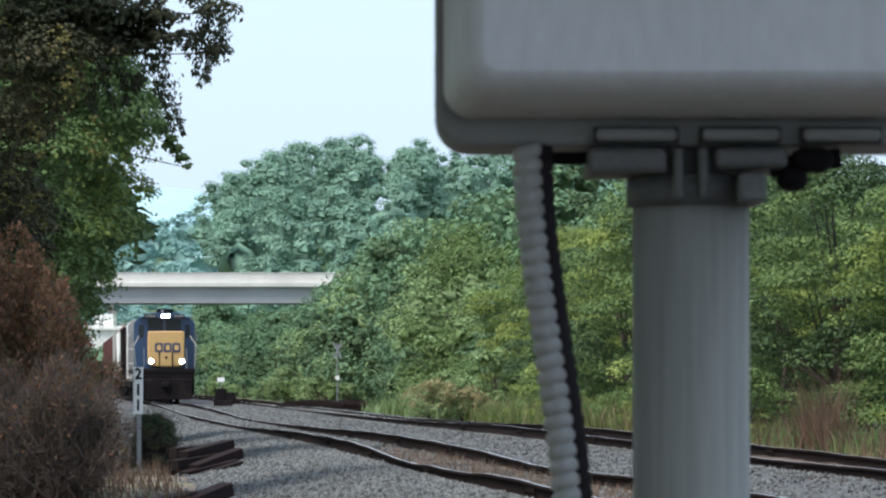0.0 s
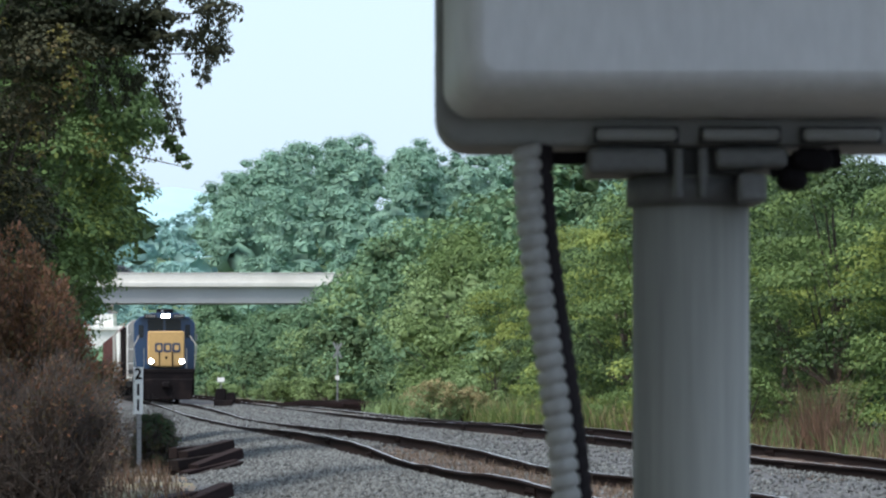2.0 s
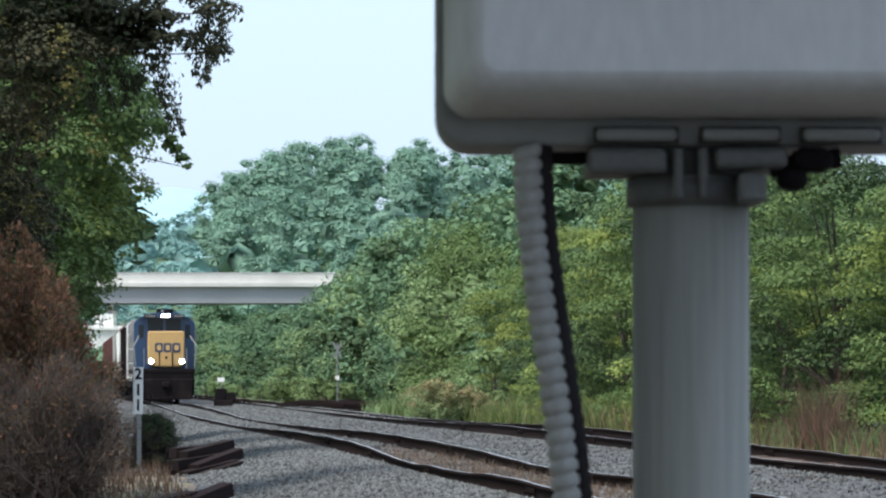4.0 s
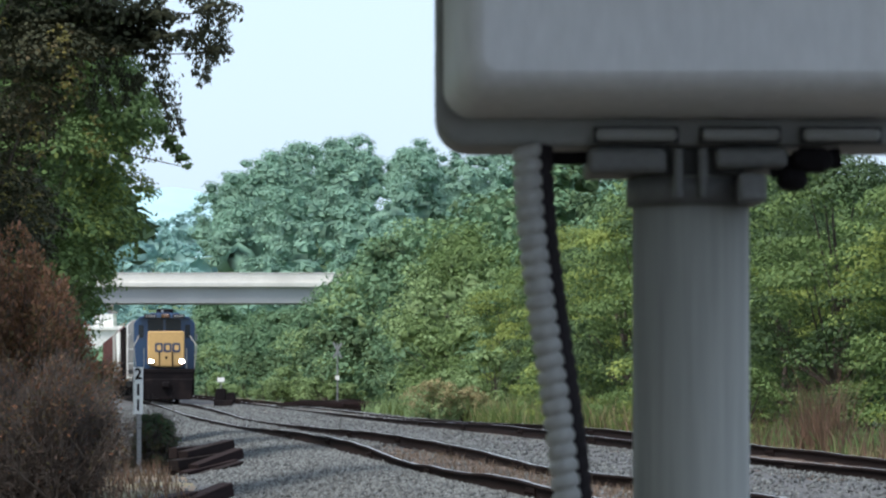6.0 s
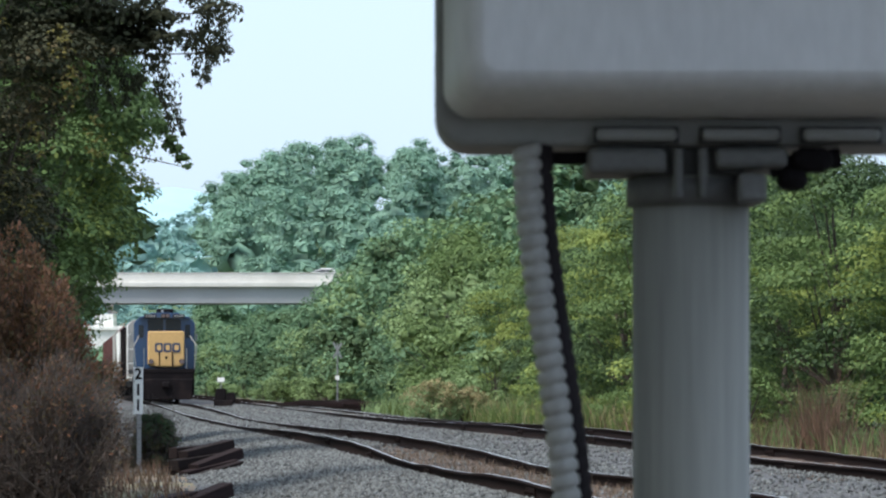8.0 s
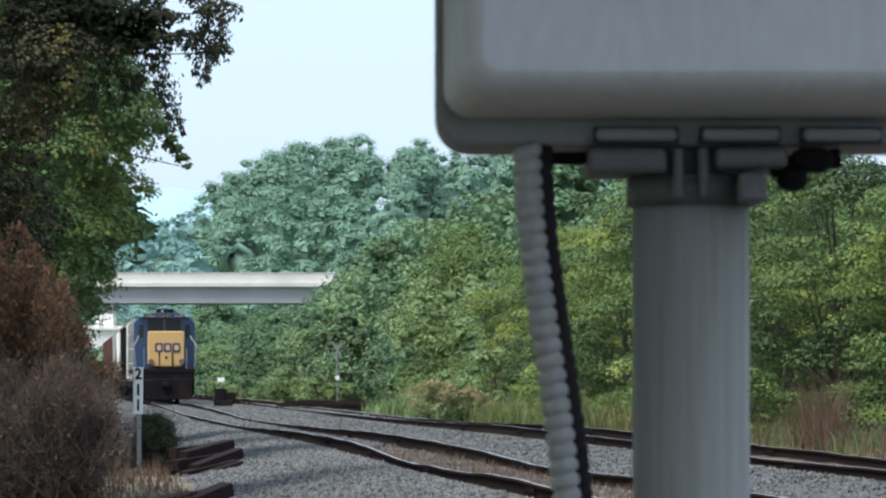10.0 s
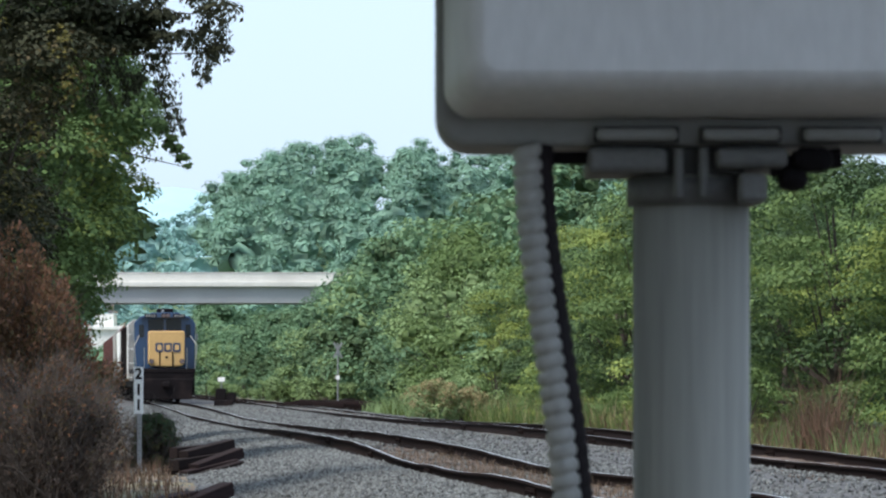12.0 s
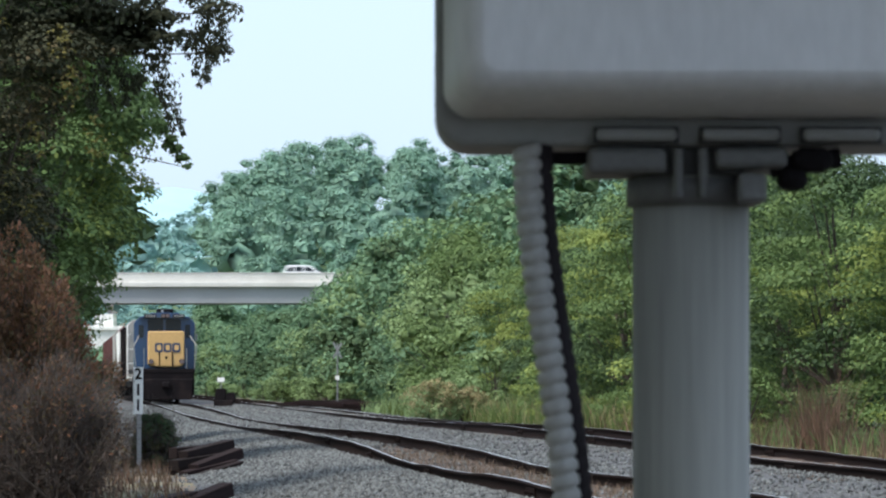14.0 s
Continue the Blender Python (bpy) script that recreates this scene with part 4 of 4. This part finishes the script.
    for x, z, r in ((-0.07, 4.47, 0.1), (0.16, 4.47, 0.1), (-0.72, 2.1, 0.12), (0.86, 2.1, 0.12)):
        high = z > 4
        y = 1.58 if high else 0.55
        case = part("lamp_case", tube((x, y + 0.02, z), (x, y + 0.12, z), r * 1.1, sides=18), M_BLACK, loco)
        lit = part("lamp_reflector", tube((0, -0.012, 0), (0, 0.012, 0), r, sides=24), M_LENS, loco, "round sealed-beam lamp")
        lit.data.materials.append(M_LAMP)
        for f in lit.data.polygons:
            f.material_index = 1 if f.normal.y < -0.9 else 0
        lit.location = (x, y - r, z)
        lamps.append((lit, (x, y - r, z), y + 0.006, high))
    return loco, lamps


LOCO, LAMPS = build_locomotive()


def build_wagon(name, label, start, length, height, paint, ribs, post=None):
    x = float(line(start))
    wagon = thing(name, pose(x, start, 0, 0, 0, HEADING), label, "freight wagon", "freight train")
    part("body", prism([(-1.5, 1.1), (1.5, 1.1), (1.58, 1.4), (1.58, height - 0.4), (1.2, height), (-1.2, height), (-1.58, height - 0.4), (-1.58, 1.4)], 0.6, length - 0.6, 0.03), paint, wagon)
    part("underframe", block(-1.3, 1.3, 0.1, length - 0.1, 0.75, 1.096, 0.03), M_BLACK, wagon)
    for i in range(ribs):
        y = 0.62 + (length - 1.3) * i / (ribs - 1)
        for s in (-1, 1):
            part("rib", block(s * 1.63 - 0.05, s * 1.63 + 0.05, y, y + 0.12, 1.15, height - 0.4), post or paint, wagon)
    for z in (0.0, 1.0, 2.0, 3.0):
        part("ladder_rung", tube((-1.5, 0.5, 1.3 + z * 0.8), (-1.05, 0.5, 1.3 + z * 0.8), 0.02), M_WHITE, wagon)
    for x0 in (-1.5, -1.05):
        part("ladder_rail", tube((x0, 0.5, 1.1), (x0, 0.5, height - 0.3), 0.025), M_WHITE, wagon)
    part("brake_platform", block(-0.9, 0.9, 0.25, 0.58, 1.2, 1.25), M_STEEL, wagon)
    for y in (1.6, 3.4, length - 3.4, length - 1.6):
        for s in (-0.72, 0.72):
            part("wheel", tube((s - 0.07, y, 0.42), (s + 0.07, y, 0.42), 0.42, sides=18), M_BLACK, wagon)
    return wagon


def arched_frames(wagon, height, mat):
    """Pale rounded end frames with a ladder between them, at the wagon's leading end."""
    for x0, x1 in ((-1.5, -0.75), (-1.12, -0.35)):
        bm = bmesh.new()
        knots = [(x0, 0.42, 1.2), (x0, 0.42, height - 1.5), (x0 + 0.1, 0.42, height - 0.8), (x0 + 0.38, 0.42, height - 0.3), (x1, 0.42, height - 0.1)]
        for p, q in zip(knots, knots[1:]):
            add_tube(bm, p, q, 0.085, sides=8)
        part("end_frame", bm, mat, wagon, "pale rounded end frame")
    bm = bmesh.new()
    rows = [[bm.verts.new((x, y, z)) for x in (-1.45, 1.45)] for y, z in ((0.45, height - 0.7), (2.6, 1.5), (2.65, 1.5), (0.5, height - 0.65))]
    for i in range(4):
        p, q = rows[i], rows[(i + 1) % 4]
        bm.faces.new((p[0], p[1], q[1], q[0]))
    part("slope_sheet", bm, M_BLACK, wagon)
    bm = bmesh.new()
    outline = ((0.7, height - 0.55), (13.5, height - 0.55), (11.5, height - 1.6), (7.0, 2.1), (3.5, 2.0), (0.7, 2.7))
    near, away = ([bm.verts.new((x, y, z)) for y, z in outline] for x in (-1.72, -1.585))
    bm.faces.new(near)
    bm.faces.new(away[::-1])
    for i in range(len(outline)):
        j = (i + 1) % len(outline)
        bm.faces.new((near[j], near[i], away[i], away[j]))
    bmesh.ops.recalc_face_normals(bm, faces=bm.faces)
    part("side_sheet", bm, mat, wagon, "pale curved side sheet")


build_wagon("covered_hopper", "dirty white covered hopper wagon with streaked sides", 255.0, 15.0, 4.55, M_HOPPER, 7, M_BLACK)
arched_frames(build_wagon("hopper_wagon", "dark maroon hopper wagon with pale rounded end frames", 271.0, 15.5, 4.5, M_MAROON, 6, M_HOPPER), 4.6, M_WHITE)
arched_frames(build_wagon("hopper_wagon", "maroon hopper wagon with pale end frames", 287.5, 15.5, 4.6, M_MAROON, 5, M_HOPPER), 4.7, M_HOPPER)
build_wagon("boxcar", "dark maroon boxcar in the freight train", 304.0, 17.0, 4.5, M_MAROON, 8)
build_wagon("boxcar", "faded maroon boxcar in the freight train", 322.0, 17.0, 4.5, M_MAROON, 8)
build_wagon("boxcar", "dark maroon boxcar at the far end of the train", 340.0, 17.0, 4.5, M_MAROON, 8)


# ---- foreground equipment box on its post ----
def ribbed_hose(x0, y0, core, rib):
    """A corrugated hose that hangs from the box in a slight bow: round ribs with narrow grooves between them."""
    bm = bmesh.new()
    rings, sides, drop, pitch, around = [], 16, 1.9, 0.0178, 8
    steps = int(drop / pitch * around)
    for i in range(steps + 1):
        t = i / steps
        x = x0 + 0.05 * float(smooth(0, 0.26, t)) + 0.03 * float(smooth(0.2, 1.0, t))
        r = core + rib * abs(math.sin(math.pi * i / around)) ** 0.55
        rings.append([])
        for k in range(sides):
            a = 2 * math.pi * k / sides
            rings[-1].append(bm.verts.new((x + r * math.cos(a), y0 + r * math.sin(a), 1.332 - drop * t + 0.0035 * math.cos(a))))
    for a, b in zip(rings, rings[1:]):
        for k in range(sides):
            bm.faces.new((a[k], a[(k + 1) % sides], b[(k + 1) % sides], b[k])).smooth = True
    bmesh.ops.recalc_face_normals(bm, faces=bm.faces)
    return bm


def build_signal_box():
    unit = thing("equipment_box", pose(0.30, 5.37, 0), "grey enamelled steel trackside equipment box on a post", "equipment box")
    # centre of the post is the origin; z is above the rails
    # body colour already includes the shade that the cover casts
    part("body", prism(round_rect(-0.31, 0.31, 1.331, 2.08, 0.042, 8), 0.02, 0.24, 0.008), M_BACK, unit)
    bm = bmesh.new()
    rings = []
    for y, inset, r in ((0.02, 0.010, 0.036), (-0.02, 0.011, 0.036), (-0.06, 0.016, 0.034), (-0.1, 0.024, 0.032), (-0.128, 0.034, 0.028), (-0.143, 0.045, 0.024), (-0.149, 0.057, 0.02)):
        rings.append([bm.verts.new((x, y, z)) for x, z in round_rect(-0.31 + inset, 0.31 - inset, 1.331 + 0.022 + inset, 2.08 - inset, r, 8)])
    for a, b in zip(rings, rings[1:]):
        for i in range(len(a)):
            j = (i + 1) % len(a)
            f = bm.faces.new((a[i], a[j], b[j], b[i]))
            f.smooth = True
    bm.faces.new(rings[-1])
    bm.faces.new(rings[0][::-1])
    bmesh.ops.recalc_face_normals(bm, faces=bm.faces)
    part("cover", bm, M_BOX, unit, "grey cover with rounded edges")
    for x0, x1 in ((-0.118, -0.022), (0.008, 0.1), (0.128, 0.22)):
        # thin plate painted with the slot's darkness; no recess is cut
        part("hinge_slot", block(x0 - 0.003, x1 + 0.003, 0.008, 0.019, 1.3335, 1.354, 0.002), M_SLOT, unit, "dark plate in place of an open hinge slot")
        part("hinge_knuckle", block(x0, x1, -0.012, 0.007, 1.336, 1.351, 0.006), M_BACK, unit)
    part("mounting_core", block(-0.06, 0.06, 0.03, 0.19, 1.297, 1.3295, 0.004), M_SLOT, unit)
    for x0, x1, z0 in ((-0.128, -0.034, 1.2985), (0.024, 0.11, 1.304)):
        part("mounting_flange", block(x0, x1, 0.0, 0.2, z0, 1.329, 0.007), M_CAST, unit)
    for x0 in (-0.026, 0.004):
        part("mounting_bolt", tube((x0 + 0.006, 0.012, 1.27), (x0 + 0.006, 0.012, 1.328), 0.0065, sides=8), M_CAST, unit)
    part("post", tube((0, 0.1, -0.6), (0, 0.1, 1.297), 0.0705, sides=48), M_POST, unit, "round galvanised post")
    bm = tube((0, 0.1, 1.262), (0, 0.1, 1.295), 0.078, sides=48)
    part("collar", bm, M_CAST, unit)
    part("clamp_lug", block(0.05, 0.084, -0.02, 0.06, 1.262, 1.297, 0.006), M_CAST, unit)
    # added hose: its visible edge serves as the dark side of the conduit
    part("sheathed_cable", ribbed_hose(-0.1835, 0.034, 0.0133, 0.0018), M_CONDUIT_SHADE, unit, "black corrugated hose added as the conduit's shaded side")
    part("clamp_bolt", tube((0.09, 0.03, 1.305), (0.175, 0.03, 1.318), 0.012), M_BLACK, unit)
    part("cable_gland", block(0.115, 0.165, 0.0, 0.06, 1.3, 1.329, 0.012), M_BLACK, unit, "black cable gland")
    part("cable_gland", block(0.1, 0.135, 0.0, 0.06, 1.278, 1.304, 0.012), M_BLACK, unit, "black cable gland")
    part("clamp_bolt", tube((-0.2, 0.05, 1.318), (-0.12, 0.05, 1.318), 0.008), M_BLACK, unit)
    for o in unit.children:
        if o.name.startswith("post") or o.name.startswith("collar"):
            for f in o.data.polygons:
                f.use_smooth = len(f.vertices) == 4
    part("conduit", ribbed_hose(-0.2, 0.014, 0.0124, 0.0052), M_CONDUIT, unit, "ribbed grey flexible conduit")


build_signal_box()


# ---- milepost ----
def digit(text, size, mat, parent, m):
    curve = bpy.data.curves.new("digit", "FONT")
    curve.body, curve.size, curve.extrude, curve.align_x, curve.offset = text, size, 0.002, "CENTER", 0.007
    holder = bpy.data.objects.new("digit", curve)
    scene.collection.objects.link(holder)
    me = bpy.data.meshes.new_from_object(holder.evaluated_get(bpy.context.evaluated_depsgraph_get()))
    bpy.data.objects.remove(holder)
    me.materials.clear()
    me.materials.append(mat)
    ob = new("digit", me)
    ob.parent = parent
    ob.matrix_basis = m
    return ob


def build_milepost():
    post = thing("milepost", pose(-5.39, 80, -0.45), "white upright milepost with black digits on a grey stake", "milepost")
    part("stake", block(-0.025, 0.055, 0.02, 0.06, -0.3, 1.2, 0.006), M_STEEL, post)
    board = part("board", block(-0.085, 0.085, 0.0, 0.018, 0.93, 1.76, 0.006), M_WHITE, post, "white enamelled board")
    for text, z in (("2", 1.55), ("1", 1.27), ("1", 1.0)):
        digit(text, 0.27, M_BLACK, board, pose(0, -0.004, z, 90, 0, 0))


build_milepost()


# ---- discarded ties, pile and trackside gear ----
def tie_mesh():
    bm = block(-1.3, 1.3, -0.115, 0.115, 0, 0.178)
    bmesh.ops.bevel(bm, geom=list(bm.edges), offset=0.012, segments=1, affect="EDGES")
    me = bpy.data.meshes.new("tie")
    bm.to_mesh(me)
    bm.free()
    return me


OLD_TIE = tie_mesh()
OLD_TIE.materials.append(M_TIE_OLD)


def old_tie(x, d, z, rz, ry=0.0, rx=0.0, group="discarded ties"):
    ob = new("discarded_tie", OLD_TIE)
    ob.matrix_world = pose(x, d, z, rx, ry, rz)
    return tagged(ob, "discarded dark creosoted wooden railway tie", "railway tie", group)


STUB = OLD_TIE.copy()
for v in STUB.vertices:
    v.co.x *= 0.42
for x, d, z, rz, ry in ((-3.76, 75.4, -0.36, 48, -14), (-3.87, 75.15, -0.51, 40, -10), (-4.12, 76.4, -0.2, 40, -4), (-3.95, 75.9, -0.19, 46, -10), (-4.08, 75.6, -0.37, 44, -6), (-4.22, 76.2, -0.52, 38, -3), (-3.72, 75.0, -0.55, 50, -12),
                        (-3.1, 58.0, -0.55, 52, -14), (-3.5, 57.6, -0.58, 60, -6)):
    old_tie(x, d, z, rz, ry).data = STUB
rng = np.random.default_rng(77)
for i in range(66):
    tier = i // 26
    old_tie(rng.uniform(-7.4 + 0.5 * tier, -2.6 - 0.9 * tier), rng.uniform(214, 229), -0.42 + 0.17 * tier, rng.uniform(-28, 28), rng.uniform(-6, 6), group="pile of old ties")


def build_switch_stand():
    gear = thing("switch_stand", pose(-11.3, 233, -0.25), "dark switch stand with a pale target between the tracks", "switch stand")
    part("base", block(-0.5, 0.5, -0.3, 0.3, -0.1, 0.35, 0.05), M_BLACK, gear)
    part("motor_case", prism(round_rect(-0.42, 0.12, 0.3, 0.95, 0.12, 4), -0.25, 0.25, 0.03), M_BLACK, gear)
    part("gear_case", prism(round_rect(0.14, 0.62, 0.2, 0.75, 0.12, 4), -0.22, 0.22, 0.03), M_BLACK, gear)
    part("target", block(-0.32, 0.05, -0.03, 0.03, 1.3, 1.52, 0.01), M_WHITE, gear)
    part("target_mast", tube((-0.13, 0, 0.9), (-0.13, 0, 1.32), 0.03), M_STEEL, gear)


build_switch_stand()


def build_crossbuck():
    sign = thing("crossbuck_sign", pose(-5.2, 223, -0.35), "weathered crossbuck sign with a white plate on a thin post", "sign")
    part("post", tube((0, 0, -0.3), (0, 0, 3.3), 0.04), M_STEEL, sign)
    part("plate", block(-0.1, 0.1, -0.06, -0.045, 1.5, 1.7, 0.01), M_WHITE, sign)
    for s in (-1, 1):
        part("blade", block(-0.42, 0.42, -0.065 + 0.01 * s, -0.052 + 0.01 * s, -0.05, 0.05, 0.004, pose(0, 0, 2.95, 0, s * 62, 0)), M_STEEL, sign)


build_crossbuck()


# ---- grasses and weeds ----
def blades(rng, x, d, low, high, lean=0.28, width=0.012):
    """Bent tapering blades that stand on the land at the given places: corner places and triangles."""
    count = len(x)
    base = np.stack([x, d, ground_height(x, d) - 0.04], -1)
    tall = rng.uniform(low, high, count)
    turn = rng.uniform(0, 2 * np.pi, count)
    side = np.stack([np.cos(turn), np.sin(turn), np.zeros(count)], -1) * width
    bend = rng.normal(0, lean, (count, 3)) * tall[:, None]
    bend[:, 2] = 0
    mid = base + bend * 0.3 + np.array([0, 0, 1]) * (tall * 0.55)[:, None]
    tip = base + bend + np.array([0, 0, 1]) * tall[:, None]
    verts = np.stack([base - side, base + side, mid + side * 0.7, mid - side * 0.7, tip], 1).reshape(-1, 3)
    k = np.arange(count)[:, None, None] * 5
    return verts, (k + np.array([[0, 1, 2], [0, 2, 3], [3, 2, 4]])[None]).reshape(-1, 3)


def verge():
    rng = np.random.default_rng(90)
    for name, label, mat, count, d0, d1, u0, u1, low, high, width in (
            ("dry_grass", "dry tan grass along the track's verge", M_GRASS_DRY, 3500, 70, 135, 8.5, 10.2, 0.1, 0.4, 0.012),
            ("green_weeds", "tall green weeds along the track's verge", M_GRASS, 5000, 110, 200, 8.7, 10.6, 0.2, 0.9, 0.015),
            ("brown_weeds", "dead brown weeds in the verge grass", M_WEED_BROWN, 1300, 78, 130, 8.8, 10.6, 0.3, 1.0, 0.014),
            ("tall_weeds", "tall dead brown weed stalks in the verge", M_WEED_BROWN, 420, 87, 90, 9.0, 9.6, 0.7, 2.1, 0.009),
            ("tall_weeds", "brown and straw weed stalks before the trees", M_WEED_BROWN, 700, 86, 104, 9.2, 11.0, 0.3, 1.0, 0.009),
            ("green_weeds", "green weeds mixed into the verge", M_LEAF, 1800, 84, 112, 9.0, 10.8, 0.2, 0.8, 0.014),
            ("tall_grass", "tall pale green grass before the trees", M_LEAF, 1300, 118, 165, 9.0, 10.8, 0.4, 1.25, 0.014),
            ("tall_grass", "straw-coloured tall grass before the trees", M_GRASS_DRY, 800, 112, 168, 8.9, 10.8, 0.4, 1.3, 0.012),
            ("tall_grass", "pale green grass and weeds along the far verge", M_LEAF_DISTANT_PALE, 1600, 165, 212, 8.7, 10.6, 0.3, 1.0, 0.02),
            ("track_weeds", "withered weeds between the rails", M_STRAW, 2600, 42, 75, -0.55, 0.65, 0.05, 0.2, 0.006),
            ("brown_weeds", "dead weeds on the dirt beside the first track", M_WEED_BROWN, 2500, 55, 90, -6.5, -3.9, 0.1, 0.4, 0.008)):
        d = rng.uniform(d0, d1, count)
        x = line(d) + rng.uniform(u0, u1, count)
        tagged(arrays(name, *blades(rng, x, d, low, high, width=width), mat), label, "weeds", kind="stuff")


verge()


# ---- pieces of the track bed ----
def lay_ties():
    me = tie_mesh()
    me.materials.append(M_TIE)
    rng = np.random.default_rng(3)
    for track, start in TRACKS:
        first = 36.0 if start == 0 else 55.0
        for i in range(290):
            d = first + 0.53 * i
            ob = new("tie", me)
            ob.parent = track
            ob.matrix_basis = pose(float(line(d)) + start + rng.normal(0, 0.03), d, -0.35 + rng.normal(0, 0.008), 0, 0, 5.0 + rng.normal(0, 1.2))


lay_ties()


def scatter_ballast():
    rng = np.random.default_rng(4)
    d, u = [], []
    for count, u0, u1, d0, d1 in ((30000, -3.5, -0.82, 36, 120), (9000, 0.82, 4.4, 42, 140), (5000, 6.0, 8.4, 58, 150), (1500, -0.7, 0.7, 38, 110), (4200, -0.7, 0.7, 85, 235), (5000, -3.3, -0.8, 110, 230), (5000, 0.8, 4.4, 130, 240), (3000, 4.6, 8.2, 120, 240), (1200, -4.6, -3.4, 45, 110),
                                  (2600, -1.02, -0.8, 40, 120), (1700, 0.8, 1.0, 42, 130), (1500, 4.2, 4.42, 55, 150)):
        r = rng.random(count)
        d.append(d0 * (d1 / d0) ** r)
        u.append(rng.uniform(u0, u1, count))
    d, u = np.concatenate(d), np.concatenate(u)
    x = line(d) + u
    centre = np.stack([x, d, ground_height(x, d) + 0.012], -1)
    corners = np.array([[1, 0, 0], [-1, 0, 0], [0, 1, 0], [0, -1, 0], [0, 0, 1], [0, 0, -1]], dtype=float)
    r = rng.uniform(0.012, 0.027, (len(d), 1, 1)) * (0.8 + d / 160)[:, None, None]
    shape = corners[None] * r * rng.uniform(0.6, 1.3, (len(d), 6, 1)) + rng.normal(0, 0.25, (len(d), 6, 3)) * r
    verts = (centre[:, None] + shape).reshape(-1, 3)
    f = np.array([[0, 2, 4], [2, 1, 4], [1, 3, 4], [3, 0, 4], [3, 1, 5], [0, 3, 5]])
    faces = (np.arange(len(d))[:, None, None] * 6 + f[None]).reshape(-1, 3)
    tagged(arrays("ballast_stones", verts, faces, M_STONE), "loose grey crushed stone ballast along the tracks", "ballast", kind="stuff")


scatter_ballast()


# ---- what moves ----
def motions():
    for car, when, where in CARS:
        speed = 34.3
        times = [0.5 * i for i in range(28)] + [13.8, 13.9, 14.0]
        walk(car, [(t, pose(where + speed * (t - when), 453.2, ROAD_Z)) for t in times])
    for lamp, place, shut, high in LAMPS:
        dims = ((0.0, 0), (3.4, 0), (4.4, 50), (5.3, 82), (5.7, 100), (6.2, 150), (6.7, 179), (14.0, 180)) if high else ((0.0, 0), (5.4, 0), (5.9, 30), (6.4, 68), (6.9, 85), (7.3, 130), (7.8, 180), (14.0, 180))
        walk(lamp, [(t, pose(place[0], shut if turn > 170 else place[1], place[2], -turn, 0, 0)) for t, turn in dims])


motions()
